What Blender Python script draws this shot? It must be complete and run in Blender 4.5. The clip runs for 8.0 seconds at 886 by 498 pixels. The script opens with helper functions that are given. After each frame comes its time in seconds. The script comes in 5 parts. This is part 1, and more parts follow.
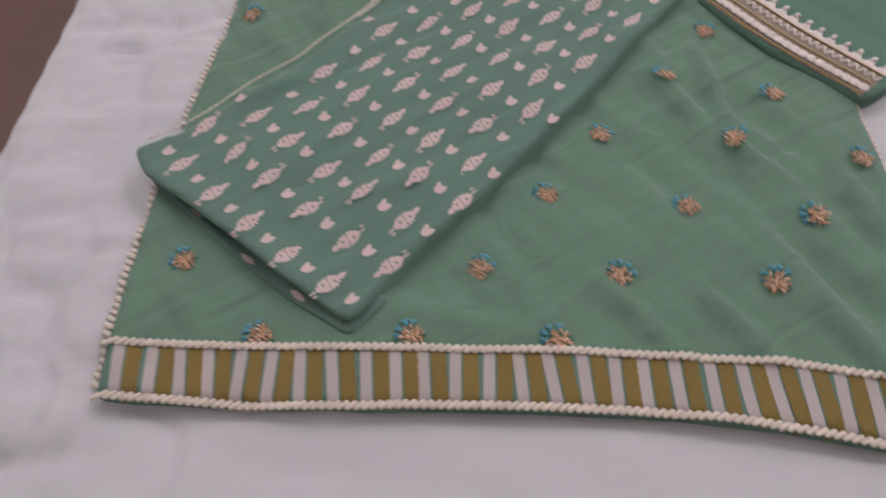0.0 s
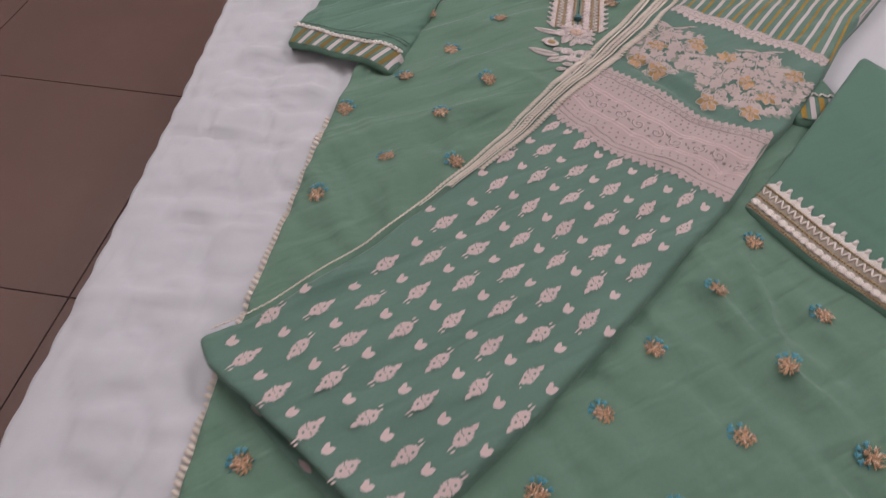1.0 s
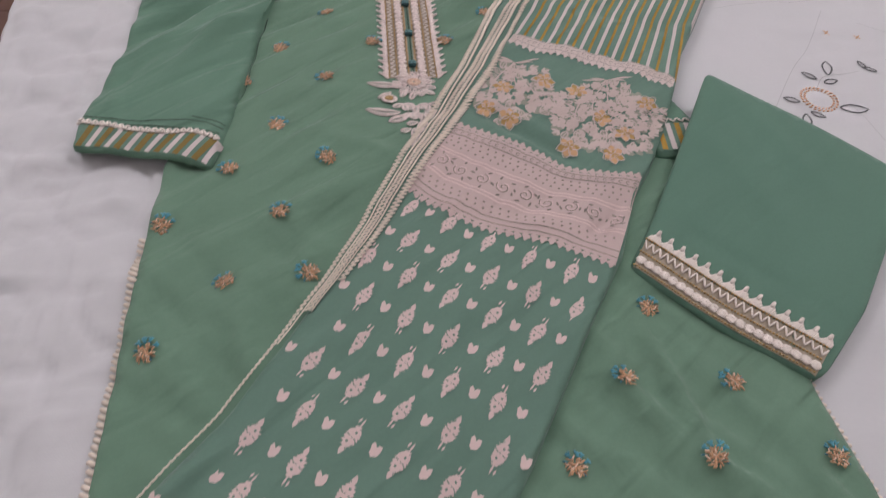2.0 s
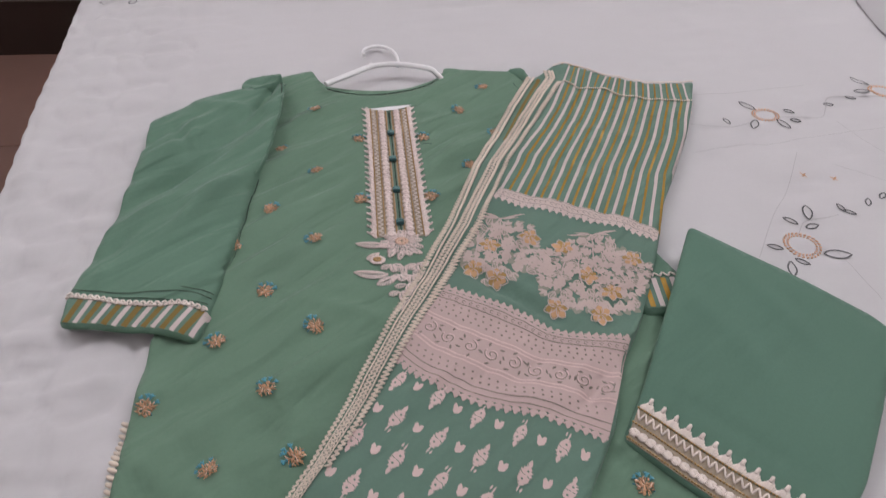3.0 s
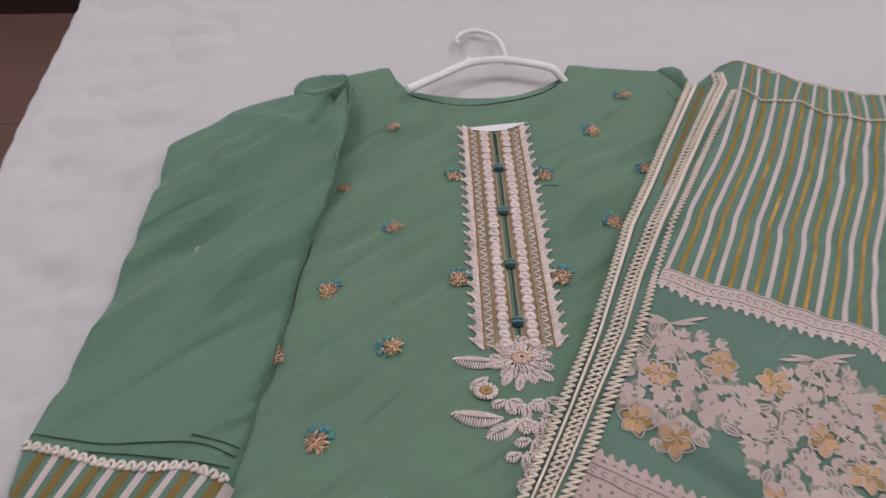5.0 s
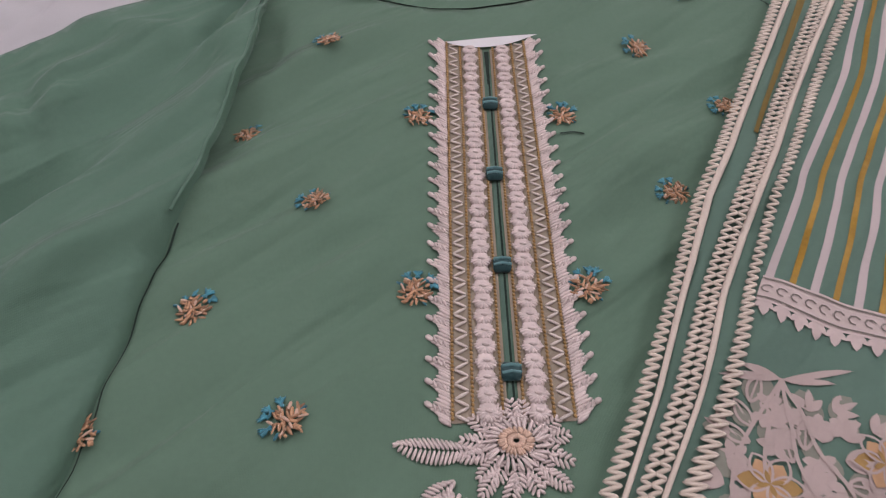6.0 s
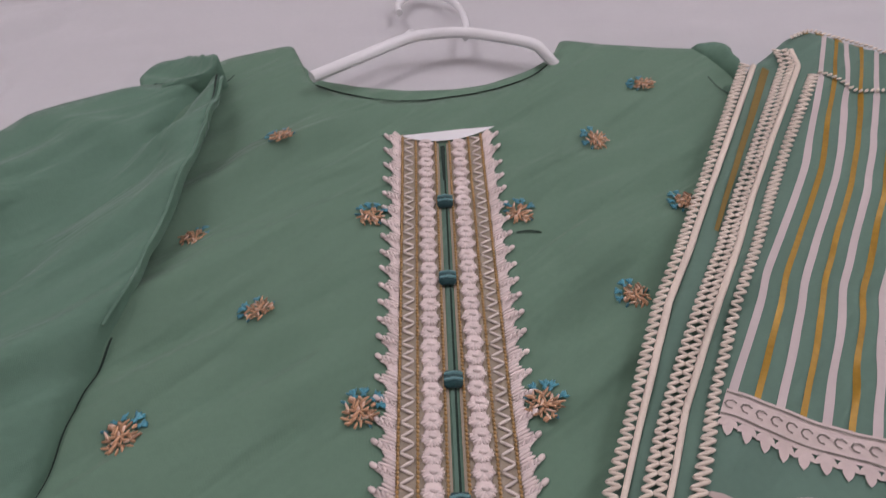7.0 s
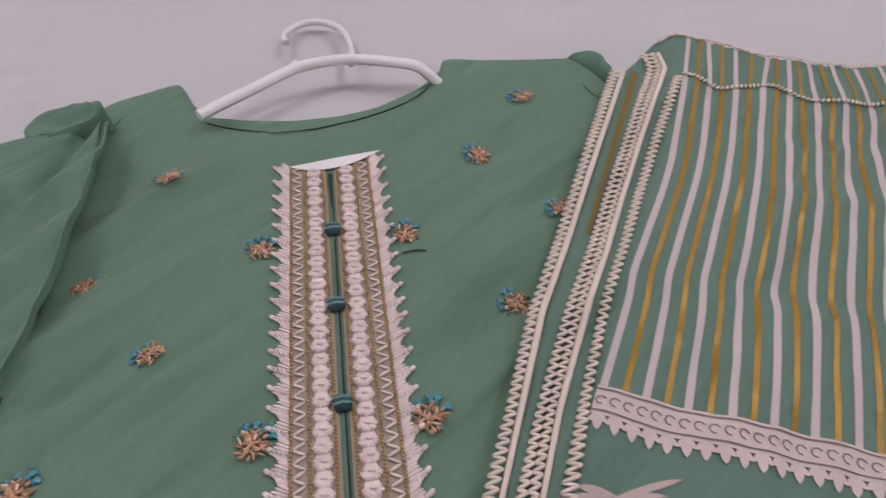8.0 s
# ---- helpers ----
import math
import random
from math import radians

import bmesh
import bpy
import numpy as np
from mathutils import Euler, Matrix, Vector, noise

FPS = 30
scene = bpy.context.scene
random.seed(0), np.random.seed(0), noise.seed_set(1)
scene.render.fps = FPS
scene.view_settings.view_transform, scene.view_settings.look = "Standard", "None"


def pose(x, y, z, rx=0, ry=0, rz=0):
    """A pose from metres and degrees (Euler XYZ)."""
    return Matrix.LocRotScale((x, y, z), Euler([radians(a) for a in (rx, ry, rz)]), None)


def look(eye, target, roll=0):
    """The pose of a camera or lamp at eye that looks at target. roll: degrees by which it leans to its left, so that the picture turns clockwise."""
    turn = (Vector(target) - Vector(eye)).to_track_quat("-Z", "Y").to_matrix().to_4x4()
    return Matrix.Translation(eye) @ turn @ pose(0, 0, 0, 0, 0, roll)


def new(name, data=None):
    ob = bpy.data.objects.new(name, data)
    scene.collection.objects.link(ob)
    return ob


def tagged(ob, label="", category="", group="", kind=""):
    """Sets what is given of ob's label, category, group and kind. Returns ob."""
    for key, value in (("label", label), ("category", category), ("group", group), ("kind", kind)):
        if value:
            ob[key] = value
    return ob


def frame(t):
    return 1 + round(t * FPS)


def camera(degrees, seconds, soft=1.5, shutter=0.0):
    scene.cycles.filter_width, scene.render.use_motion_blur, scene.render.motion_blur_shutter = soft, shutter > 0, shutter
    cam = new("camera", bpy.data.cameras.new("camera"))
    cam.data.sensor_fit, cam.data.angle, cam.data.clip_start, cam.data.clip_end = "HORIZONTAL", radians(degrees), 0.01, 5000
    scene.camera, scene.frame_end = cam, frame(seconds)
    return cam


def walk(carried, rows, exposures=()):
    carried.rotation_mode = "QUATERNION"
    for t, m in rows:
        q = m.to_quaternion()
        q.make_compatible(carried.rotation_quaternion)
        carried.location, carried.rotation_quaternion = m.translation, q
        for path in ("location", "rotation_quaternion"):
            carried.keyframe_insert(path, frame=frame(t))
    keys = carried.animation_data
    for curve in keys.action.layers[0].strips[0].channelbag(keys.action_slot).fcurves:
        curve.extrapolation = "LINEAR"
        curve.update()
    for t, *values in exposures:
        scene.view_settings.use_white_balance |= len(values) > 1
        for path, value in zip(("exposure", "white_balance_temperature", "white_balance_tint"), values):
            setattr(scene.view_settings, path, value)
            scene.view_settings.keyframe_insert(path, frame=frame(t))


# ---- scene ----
cam = camera(65.0, 8.0, soft=1.15, shutter=0.3)
PATH = [
    (0, (-0.005, -1.099, 1.006), (-0.145, -0.01, -0.665), -1.9),
    (0.5, (-0.066, -1.097, 1.059), (-0.268, 0.079, -0.546), -1.0),
    (1, (-0.065, -1.024, 1.079), (-0.225, 0.237, -0.464), 2.0),
    (1.5, (-0.088, -0.927, 1.077), (-0.002, 0.309, -0.493), 4.6),
    (1.7, (-0.087, -0.899, 1.075), (0.103, 0.308, -0.508), 6.4),
    (2.8, (-0.059, -0.812, 1.12), (0.232, 0.562, -0.303), 4.4),
    (3, (-0.065, -0.806, 1.132), (0.201, 0.606, -0.259), 4.1),
    (3.5, (-0.078, -0.78, 1.148), (0.201, 0.699, -0.17), 3.9),
    (4, (-0.088, -0.759, 1.151), (0.179, 0.728, -0.159), 4.4),
    (4.3, (-0.096, -0.707, 1.138), (0.163, 0.712, -0.248), 5.4),
    (4.5, (-0.096, -0.658, 1.098), (0.143, 0.751, -0.301), 4.9),
    (4.7, (-0.099, -0.595, 1.074), (0.055, 0.793, -0.358), 3.9),
    (5.8, (-0.042, -0.344, 0.875), (0.023, 0.839, -0.735), -0.4),
    (6, (-0.042, -0.326, 0.858), (0.014, 0.877, -0.738), 0.8),
    (6.2, (-0.039, -0.316, 0.85), (0.012, 0.888, -0.746), 0.7),
    (6.5, (-0.026, -0.305, 0.845), (0.032, 0.926, -0.73), 0.9),
    (7, (-0.02, -0.293, 0.864), (0.073, 1.026, -0.637), 1.1),
    (7.5, (-0.01, -0.287, 0.882), (0.152, 1.065, -0.584), 0.4),
    (8, (0.019, -0.3, 0.884), (0.247, 1.011, -0.61), 0.2),
]
walk(cam, [(t, look(eye, target, roll)) for t, eye, target, roll in PATH],
     [(0, -0.05, 6300, 12), (1.7, -0.06, 6300, 10), (2.8, -0.08, 6300, 9), (4.7, -0.12, 6300, 8), (5.8, -0.30, 6300, 16), (6.5, -0.30, 6300, 16), (8, -0.25, 6300, 17)])

# ---- light and room tone ----
world = bpy.data.worlds.new("room_world")
scene.world = world
world.use_nodes = True
world.node_tree.nodes["Background"].inputs[0].default_value = (0.8, 0.85, 1.0, 1)
world.node_tree.nodes["Background"].inputs[1].default_value = 0.05


# two bare globe lights, unseen, near the far side of the ceiling
BULBS = (((1.75, 0.55, 3.28), 60), ((-1.25, 0.75, 3.28), 43))
# the second one is added to even out the brightness from left to right
for spot, watts in BULBS:
    bulb_lamp = bpy.data.lights.new("ceiling_bulb_lamp", "POINT")
    bulb_lamp.energy, bulb_lamp.shadow_soft_size, bulb_lamp.color = watts, 0.06, (1.0, 0.95, 0.985)
    new("ceiling_bulb_lamp", bulb_lamp).location = spot


# ---- materials ----
def nodes_of(name):
    m = bpy.data.materials.new(name)
    m.use_nodes = True
    t = m.node_tree
    return m, t, t.nodes["Principled BSDF"]


def add(t, kind, **inputs):
    n = t.nodes.new(kind)
    for k, v in inputs.items():
        n.inputs[k].default_value = v
    return n


def fabric(name, colour, vary=0.12, rough=0.85, weave=900.0, bump=0.25, sheen=0.15, patch=9.0, metal=0.0, crease=0.0):
    """Woven cloth: fine crossing threads in relief, soft uneven dye at a larger scale."""
    m, t, b = nodes_of(name)
    co = add(t, "ShaderNodeTexCoord")
    big = add(t, "ShaderNodeTexNoise", Scale=patch, Detail=4.0, Roughness=0.6)
    fine = add(t, "ShaderNodeTexNoise", Scale=weave * 0.35, Detail=2.0)
    wx = add(t, "ShaderNodeTexWave", Scale=weave * 0.55, Distortion=2.5)
    wy = add(t, "ShaderNodeTexWave", Scale=weave * 0.55, Distortion=2.5)
    wy.bands_direction = "Y"
    for n in (big, fine, wx, wy):
        t.links.new(co.outputs["Object"], n.inputs["Vector"])
    mix = add(t, "ShaderNodeMix")
    mix.data_type = "RGBA"
    mix.inputs["A"].default_value = (*[c * (1 - vary) for c in colour], 1)
    mix.inputs["B"].default_value = (*[min(1, c * (1 + vary)) for c in colour], 1)
    s = add(t, "ShaderNodeMath")
    s.operation = "ADD"
    half = add(t, "ShaderNodeMath")
    half.operation = "MULTIPLY"
    half.inputs[1].default_value = 0.5
    t.links.new(big.outputs["Fac"], s.inputs[0])
    t.links.new(fine.outputs["Fac"], s.inputs[1])
    t.links.new(s.outputs[0], half.inputs[0])
    t.links.new(half.outputs[0], mix.inputs["Factor"])
    t.links.new(mix.outputs["Result"], b.inputs["Base Color"])
    w = add(t, "ShaderNodeMath")
    w.operation = "ADD"
    t.links.new(wx.outputs["Fac"], w.inputs[0])
    t.links.new(wy.outputs["Fac"], w.inputs[1])
    bp = add(t, "ShaderNodeBump", Strength=bump * 0.5, Distance=0.0003)
    t.links.new(w.outputs[0], bp.inputs["Height"])
    t.links.new(bp.outputs[0], b.inputs["Normal"])
    if crease:
        # slanting creases, some broad and some fine, under the weave
        below = None
        for length, across, turn, depth in ((0.15, 0.026, 38, 0.0095), (0.06, 0.014, 52, 0.0010)):
            place = add(t, "ShaderNodeMapping")
            place.vector_type = "TEXTURE"
            place.inputs["Rotation"].default_value = (0, 0, radians(turn))
            place.inputs["Scale"].default_value = (length, across, across)
            t.links.new(co.outputs["Object"], place.inputs["Vector"])
            wave = add(t, "ShaderNodeTexNoise", Scale=1.0, Detail=2.0, Roughness=0.45, Distortion=0.5)
            t.links.new(place.outputs[0], wave.inputs["Vector"])
            soft = add(t, "ShaderNodeBump", Strength=crease, Distance=depth)
            t.links.new(wave.outputs["Fac"], soft.inputs["Height"])
            if below:
                t.links.new(below.outputs[0], soft.inputs["Normal"])
            below = soft
        t.links.new(below.outputs[0], bp.inputs["Normal"])
    b.inputs["Roughness"].default_value = rough
    b.inputs["Metallic"].default_value = metal
    b.inputs["Sheen Weight"].default_value = sheen
    b.inputs["Sheen Roughness"].default_value = 0.4
    return m


def thread(name, colour, rough=0.6, vary=0.2, metal=0.0):
    """Thick stitching thread: stranded relief, tone that differs from stitch to stitch."""
    m, t, b = nodes_of(name)
    co = add(t, "ShaderNodeTexCoord")
    geo = add(t, "ShaderNodeNewGeometry")
    n = add(t, "ShaderNodeTexNoise", Scale=700.0, Detail=2.0)
    t.links.new(co.outputs["Object"], n.inputs["Vector"])
    s = add(t, "ShaderNodeMath")
    s.operation = "ADD"
    h = add(t, "ShaderNodeMath")
    h.operation = "MULTIPLY"
    h.inputs[1].default_value = 0.5
    t.links.new(geo.outputs["Random Per Island"], s.inputs[0])
    t.links.new(n.outputs["Fac"], s.inputs[1])
    t.links.new(s.outputs[0], h.inputs[0])
    mix = add(t, "ShaderNodeMix")
    mix.data_type = "RGBA"
    mix.inputs["A"].default_value = (*[c * (1 - vary) for c in colour], 1)
    mix.inputs["B"].default_value = (*[min(1, c * (1 + vary)) for c in colour], 1)
    t.links.new(h.outputs[0], mix.inputs["Factor"])
    t.links.new(mix.outputs["Result"], b.inputs["Base Color"])
    bp = add(t, "ShaderNodeBump", Strength=0.5, Distance=0.0005)
    t.links.new(n.outputs["Fac"], bp.inputs["Height"])
    t.links.new(bp.outputs[0], b.inputs["Normal"])
    b.inputs["Roughness"].default_value = rough
    b.inputs["Metallic"].default_value = metal
    b.inputs["Sheen Weight"].default_value = 0.1
    return m


def hard(name, colour, rough, vary=0.1, scale=6.0, bump=0.05, random_tone=0.0):
    m, t, b = nodes_of(name)
    co = add(t, "ShaderNodeTexCoord")
    n = add(t, "ShaderNodeTexNoise", Scale=scale, Detail=6.0, Roughness=0.65)
    g = add(t, "ShaderNodeTexNoise", Scale=scale * 14, Detail=3.0)
    for k in (n, g):
        t.links.new(co.outputs["Object"], k.inputs["Vector"])
    mix = add(t, "ShaderNodeMix")
    mix.data_type = "RGBA"
    mix.inputs["A"].default_value = (*[c * (1 - vary) for c in colour], 1)
    mix.inputs["B"].default_value = (*[min(1, c * (1 + vary)) for c in colour], 1)
    t.links.new(n.outputs["Fac"], mix.inputs["Factor"])
    out = mix.outputs["Result"]
    if random_tone:
        info = add(t, "ShaderNodeObjectInfo")
        hsv = add(t, "ShaderNodeHueSaturation")
        mr = add(t, "ShaderNodeMapRange")
        mr.inputs["To Min"].default_value, mr.inputs["To Max"].default_value = 1 - random_tone, 1 + random_tone
        t.links.new(info.outputs["Random"], mr.inputs["Value"])
        t.links.new(mr.outputs[0], hsv.inputs["Value"])
        t.links.new(out, hsv.inputs["Color"])
        out = hsv.outputs[0]
    t.links.new(out, b.inputs["Base Color"])
    bp = add(t, "ShaderNodeBump", Strength=bump, Distance=0.002)
    t.links.new(g.outputs["Fac"], bp.inputs["Height"])
    t.links.new(bp.outputs[0], b.inputs["Normal"])
    b.inputs["Roughness"].default_value = rough
    return m


GREEN = fabric("green_cotton", (0.125, 0.215, 0.150), vary=0.12, crease=0.8)
GREEN_SLEEVE = fabric("green_sleeve_cotton", (0.112, 0.206, 0.148), vary=0.12, crease=0.9)
GREEN_TROUSER = fabric("green_trouser_cotton", (0.115, 0.200, 0.155), vary=0.12, crease=0.6)
GREEN_SCARF = fabric("green_scarf_cotton", (0.095, 0.185, 0.135), vary=0.10, crease=0.3)
PRINT_PINK = fabric("pink_print", (0.62, 0.47, 0.45), vary=0.08, sheen=0.05)
PRINT_PALE = fabric("pale_print", (0.60, 0.50, 0.47), vary=0.10, sheen=0.05)
PRINT_BAND = fabric("rose_band_print", (0.50, 0.385, 0.365), vary=0.08, sheen=0.05)
PRINT_DARK = fabric("grey_green_print", (0.24, 0.215, 0.19), vary=0.15, sheen=0.05)
PRINT_GOLD = fabric("gold_print", (0.33, 0.185, 0.012), vary=0.45, rough=0.42, sheen=0.0, patch=60.0, metal=0.25)
PRINT_APRICOT = fabric("apricot_print", (0.54, 0.33, 0.18), vary=0.25, sheen=0.0)
PRINT_OCHRE = fabric("ochre_print", (0.40, 0.25, 0.09), vary=0.3, sheen=0.0)
PRINT_BOUQUET = fabric("dusty_rose_print", (0.50, 0.405, 0.375), vary=0.14, sheen=0.05, patch=40.0)
PRINT_GROUND = fabric("muted_leaf_print", (0.27, 0.275, 0.225), vary=0.2, sheen=0.05, patch=40.0)
STRIPE_WHITE = fabric("white_stripe_print", (0.56, 0.48, 0.47), vary=0.08, sheen=0.05)
HEM_GOLD = fabric("olive_gold_weave", (0.200, 0.135, 0.032), vary=0.25, sheen=0.0)
HEM_WHITE = fabric("grey_white_weave", (0.44, 0.385, 0.365), vary=0.1, sheen=0.05)
LACE = thread("cream_lace_thread", (0.70, 0.60, 0.51), vary=0.10)
LACE_WHITE = thread("white_lace_thread", (0.72, 0.63, 0.58), vary=0.12)
EMBROIDERY = thread("pale_pink_thread", (0.74, 0.62, 0.59), rough=0.45)
TAUPE = fabric("taupe_ground", (0.36, 0.30, 0.23), vary=0.2)
GOLD_THREAD = thread("gold_thread", (0.42, 0.26, 0.10), rough=0.4, metal=0.2)
COPPER_THREAD = thread("copper_thread", (0.47, 0.265, 0.150), rough=0.32, vary=0.65, metal=0.15)
PEACH_THREAD = thread("peach_thread", (0.70, 0.48, 0.36), rough=0.45)
TEAL_THREAD = thread("teal_thread", (0.055, 0.25, 0.32), rough=0.35, vary=0.6)
DARK_TEAL = thread("dark_teal_thread", (0.012, 0.06, 0.065), rough=0.5, vary=0.4)
LIGHT_TEAL = thread("light_teal_thread", (0.13, 0.28, 0.29), rough=0.45, vary=0.2)
# near-black, for real seams and for strips painted as shade
SEAM_AND_SHADE = thread("dark_seam_and_shade", (0.012, 0.03, 0.02), rough=0.9)
QUILT = fabric("white_quilt_cotton", (0.545, 0.532, 0.545), vary=0.04, weave=600, bump=0.3, sheen=0.1, patch=5.0)
GREY_THREAD = thread("grey_vine_thread", (0.09, 0.09, 0.095), vary=0.4)
SEAM_GREY = thread("pale_grey_quilting_thread", (0.42, 0.41, 0.42), vary=0.15)
ORANGE_THREAD = thread("orange_ring_thread", (0.70, 0.42, 0.27), vary=0.25)
PLASTIC = hard("white_plastic", (0.80, 0.79, 0.80), 0.35, vary=0.02, bump=0.0)
TILE = hard("brown_tile", (0.150, 0.082, 0.064), 0.42, vary=0.16, scale=4.0, random_tone=0.05)
GROUT = hard("dark_grout", (0.045, 0.03, 0.024), 0.9)
SKIRTING = hard("dark_brown_tile", (0.030, 0.017, 0.013), 0.4, vary=0.2)
PAINT = hard("cream_wall_paint", (0.74, 0.72, 0.70), 0.9, vary=0.05, scale=2.5, bump=0.1)
CEILING = hard("white_ceiling_paint", (0.86, 0.85, 0.84), 0.95, vary=0.03, scale=2.0, bump=0.1)
WOOD = hard("dark_bed_wood", (0.05, 0.025, 0.016), 0.45, vary=0.3, scale=9.0)
BLACK = hard("plain_black", (0.010, 0.008, 0.009), 0.5, vary=0.3)


# ---- mesh building ----
class Shape:
    """Collects the corners and faces of one mesh."""

    def __init__(self):
        self.v, self.f = [], []

    def poly(self, pts):
        i = len(self.v)
        self.v += [tuple(p) for p in pts]
        self.f.append(tuple(range(i, i + len(pts))))

    def grid(self, rows):
        i, n = len(self.v), len(rows[0])
        for r in rows:
            self.v += [tuple(p) for p in r]
        for a in range(len(rows) - 1):
            for b in range(n - 1):
                k = i + a * n + b
                self.f.append((k, k + 1, k + n + 1, k + n))

    def box(self, lo, hi):
        i = len(self.v)
        self.v += [(x, y, z) for z in (lo[2], hi[2]) for y in (lo[1], hi[1]) for x in (lo[0], hi[0])]
        self.f += [tuple(i + k for k in q) for q in ((0, 2, 3, 1), (4, 5, 7, 6), (0, 1, 5, 4), (2, 6, 7, 3), (0, 4, 6, 2), (1, 3, 7, 5))]

    def stitch(self, a, b, r, flat=0.7, n=6):
        """A plump thread from a to b, thick in the middle."""
        a, b = Vector(a), Vector(b)
        d = b - a
        if d.length < 1e-6:
            return
        side = d.cross(Vector((0, 0, 1)))
        side = side.normalized() if side.length > 1e-9 else Vector((1, 0, 0))
        up = side.cross(d).normalized()
        i = len(self.v)
        self.v.append(tuple(a))
        for k, w in ((0.14, 0.75), (0.5, 1.0), (0.86, 0.75)):
            c = a + d * k
            for j in range(n):
                q = 2 * math.pi * j / n
                self.v.append(tuple(c + side * (math.cos(q) * r * w) + up * (math.sin(q) * r * w * flat)))
        self.v.append(tuple(b))
        e = len(self.v) - 1
        for j in range(n):
            k = (j + 1) % n
            self.f.append((i, i + 1 + k, i + 1 + j))
            for ring in (0, 1):
                p = i + 1 + ring * n
                self.f.append((p + j, p + k, p + n + k, p + n + j))
            self.f.append((e, e - n + j, e - n + k))

    def tube(self, pts, r, n=10, flat=1.0):
        rings = []
        pts = [Vector(p) for p in pts]
        for k, p in enumerate(pts):
            d = (pts[min(k + 1, len(pts) - 1)] - pts[max(k - 1, 0)]).normalized()
            side = d.cross(Vector((0, 0, 1)))
            side = side.normalized() if side.length > 1e-6 else Vector((1, 0, 0))
            up = side.cross(d).normalized()
            rr = r[k] if isinstance(r, (list, tuple)) else r
            rings.append([p + side * math.cos(2 * math.pi * j / n) * rr + up * math.sin(2 * math.pi * j / n) * rr * flat for j in range(n + 1)])
        self.grid(rings)
        self.poly(rings[0][:-1])
        self.poly(rings[-1][:-1][::-1])


ORIGIN = {}


def thing(name, where, label, category, group="", kind=""):
    ob = new(name)
    ob.location, ob.empty_display_size = where, 0.05
    ORIGIN[ob.name] = Vector(where)
    return tagged(ob, label, category, group, kind)


def mesh_of(name, shape, material, shift=(0, 0, 0), smooth=True):
    me = bpy.data.meshes.new(name)
    s = Vector(shift)
    me.from_pydata([tuple(Vector(p) - s) for p in shape.v], [], shape.f)
    me.materials.append(material)
    if smooth:
        me.polygons.foreach_set("use_smooth", [True] * len(me.polygons))
    me.update()
    return me


def part(name, shape, material, parent, label="", smooth=True, kind=""):
    """One mesh, in world coordinates, as a part of a thing or of a part."""
    ob = new(name, mesh_of(name, shape, material, ORIGIN[parent.name], smooth))
    ob.parent = parent
    ORIGIN[ob.name] = ORIGIN[parent.name]
    return tagged(ob, label, kind=kind)


def solid(name, shape, material, label="", category="", kind="", smooth=False, group=""):
    ob = new(name, mesh_of(name, shape, material, smooth=smooth))
    ORIGIN[ob.name] = Vector((0, 0, 0))
    return tagged(ob, label, category, group, kind)


def lerp(a, b, k):
    return a[0] + (b[0] - a[0]) * k, a[1] + (b[1] - a[1]) * k


def along(pts, step):
    """Points every step metres on an open line through pts, eased by Catmull-Rom."""
    p = [np.array(q, float) for q in pts]
    p = [2 * p[0] - p[1]] + p + [2 * p[-1] - p[-2]]
    dense = []
    for i in range(1, len(p) - 2):
        n = max(2, int(np.linalg.norm(p[i + 1] - p[i]) / 0.002))
        for k in range(n):
            u = k / n
            dense.append(0.5 * (2 * p[i] + (p[i + 1] - p[i - 1]) * u + (2 * p[i - 1] - 5 * p[i] + 4 * p[i + 1] - p[i + 2]) * u ** 2 + (3 * p[i] - p[i - 1] - 3 * p[i + 1] + p[i + 2]) * u ** 3))
    dense.append(p[-2])
    dense = np.array(dense)
    d = np.concatenate([[0], np.cumsum(np.linalg.norm(np.diff(dense, axis=0), axis=1))])
    n = max(2, int(round(d[-1] / step)) + 1)
    s = np.linspace(0, d[-1], n)
    return [(float(np.interp(q, d, dense[:, 0])), float(np.interp(q, d, dense[:, 1]))) for q in s]


def outline(pts, step=0.005, soften=2):
    """A closed edge through corner points, sampled evenly, its corners a little worn."""
    out = []
    for a, b in zip(pts, pts[1:] + pts[:1]):
        n = max(1, int(math.dist(a, b) / step))
        out += [lerp(a, b, k / n) for k in range(n)]
    a = np.array(out)
    for _ in range(soften):
        a = (np.roll(a, 1, 0) + 2 * a + np.roll(a, -1, 0)) / 4
    return a


def inside(poly, x, y):
    x, y = np.atleast_1d(x), np.atleast_1d(y)
    px, py = poly[:, 0], poly[:, 1]
    qx, qy = np.roll(px, -1), np.roll(py, -1)
    c = (py[None] > y[:, None]) != (qy[None] > y[:, None])
    t = (qx - px)[None] * (y[:, None] - py[None]) / (qy - py + 1e-12)[None] + px[None]
    return (c & (x[:, None] < t)).sum(1) % 2 == 1


def edge_distance(poly, x, y):
    x, y = np.atleast_1d(x), np.atleast_1d(y)
    a, b = poly, np.roll(poly, -1, 0)
    best = np.full(len(x), 9.0)
    for i in range(0, len(x), 2000):
        p = np.stack([x[i:i + 2000], y[i:i + 2000]], 1)[:, None]
        ab = (b - a)[None]
        k = np.clip(((p - a[None]) * ab).sum(2) / ((ab ** 2).sum(2) + 1e-15), 0, 1)
        best[i:i + 2000] = np.sqrt((((a[None] + ab * k[..., None]) - p) ** 2).sum(2)).min(1)
    return best


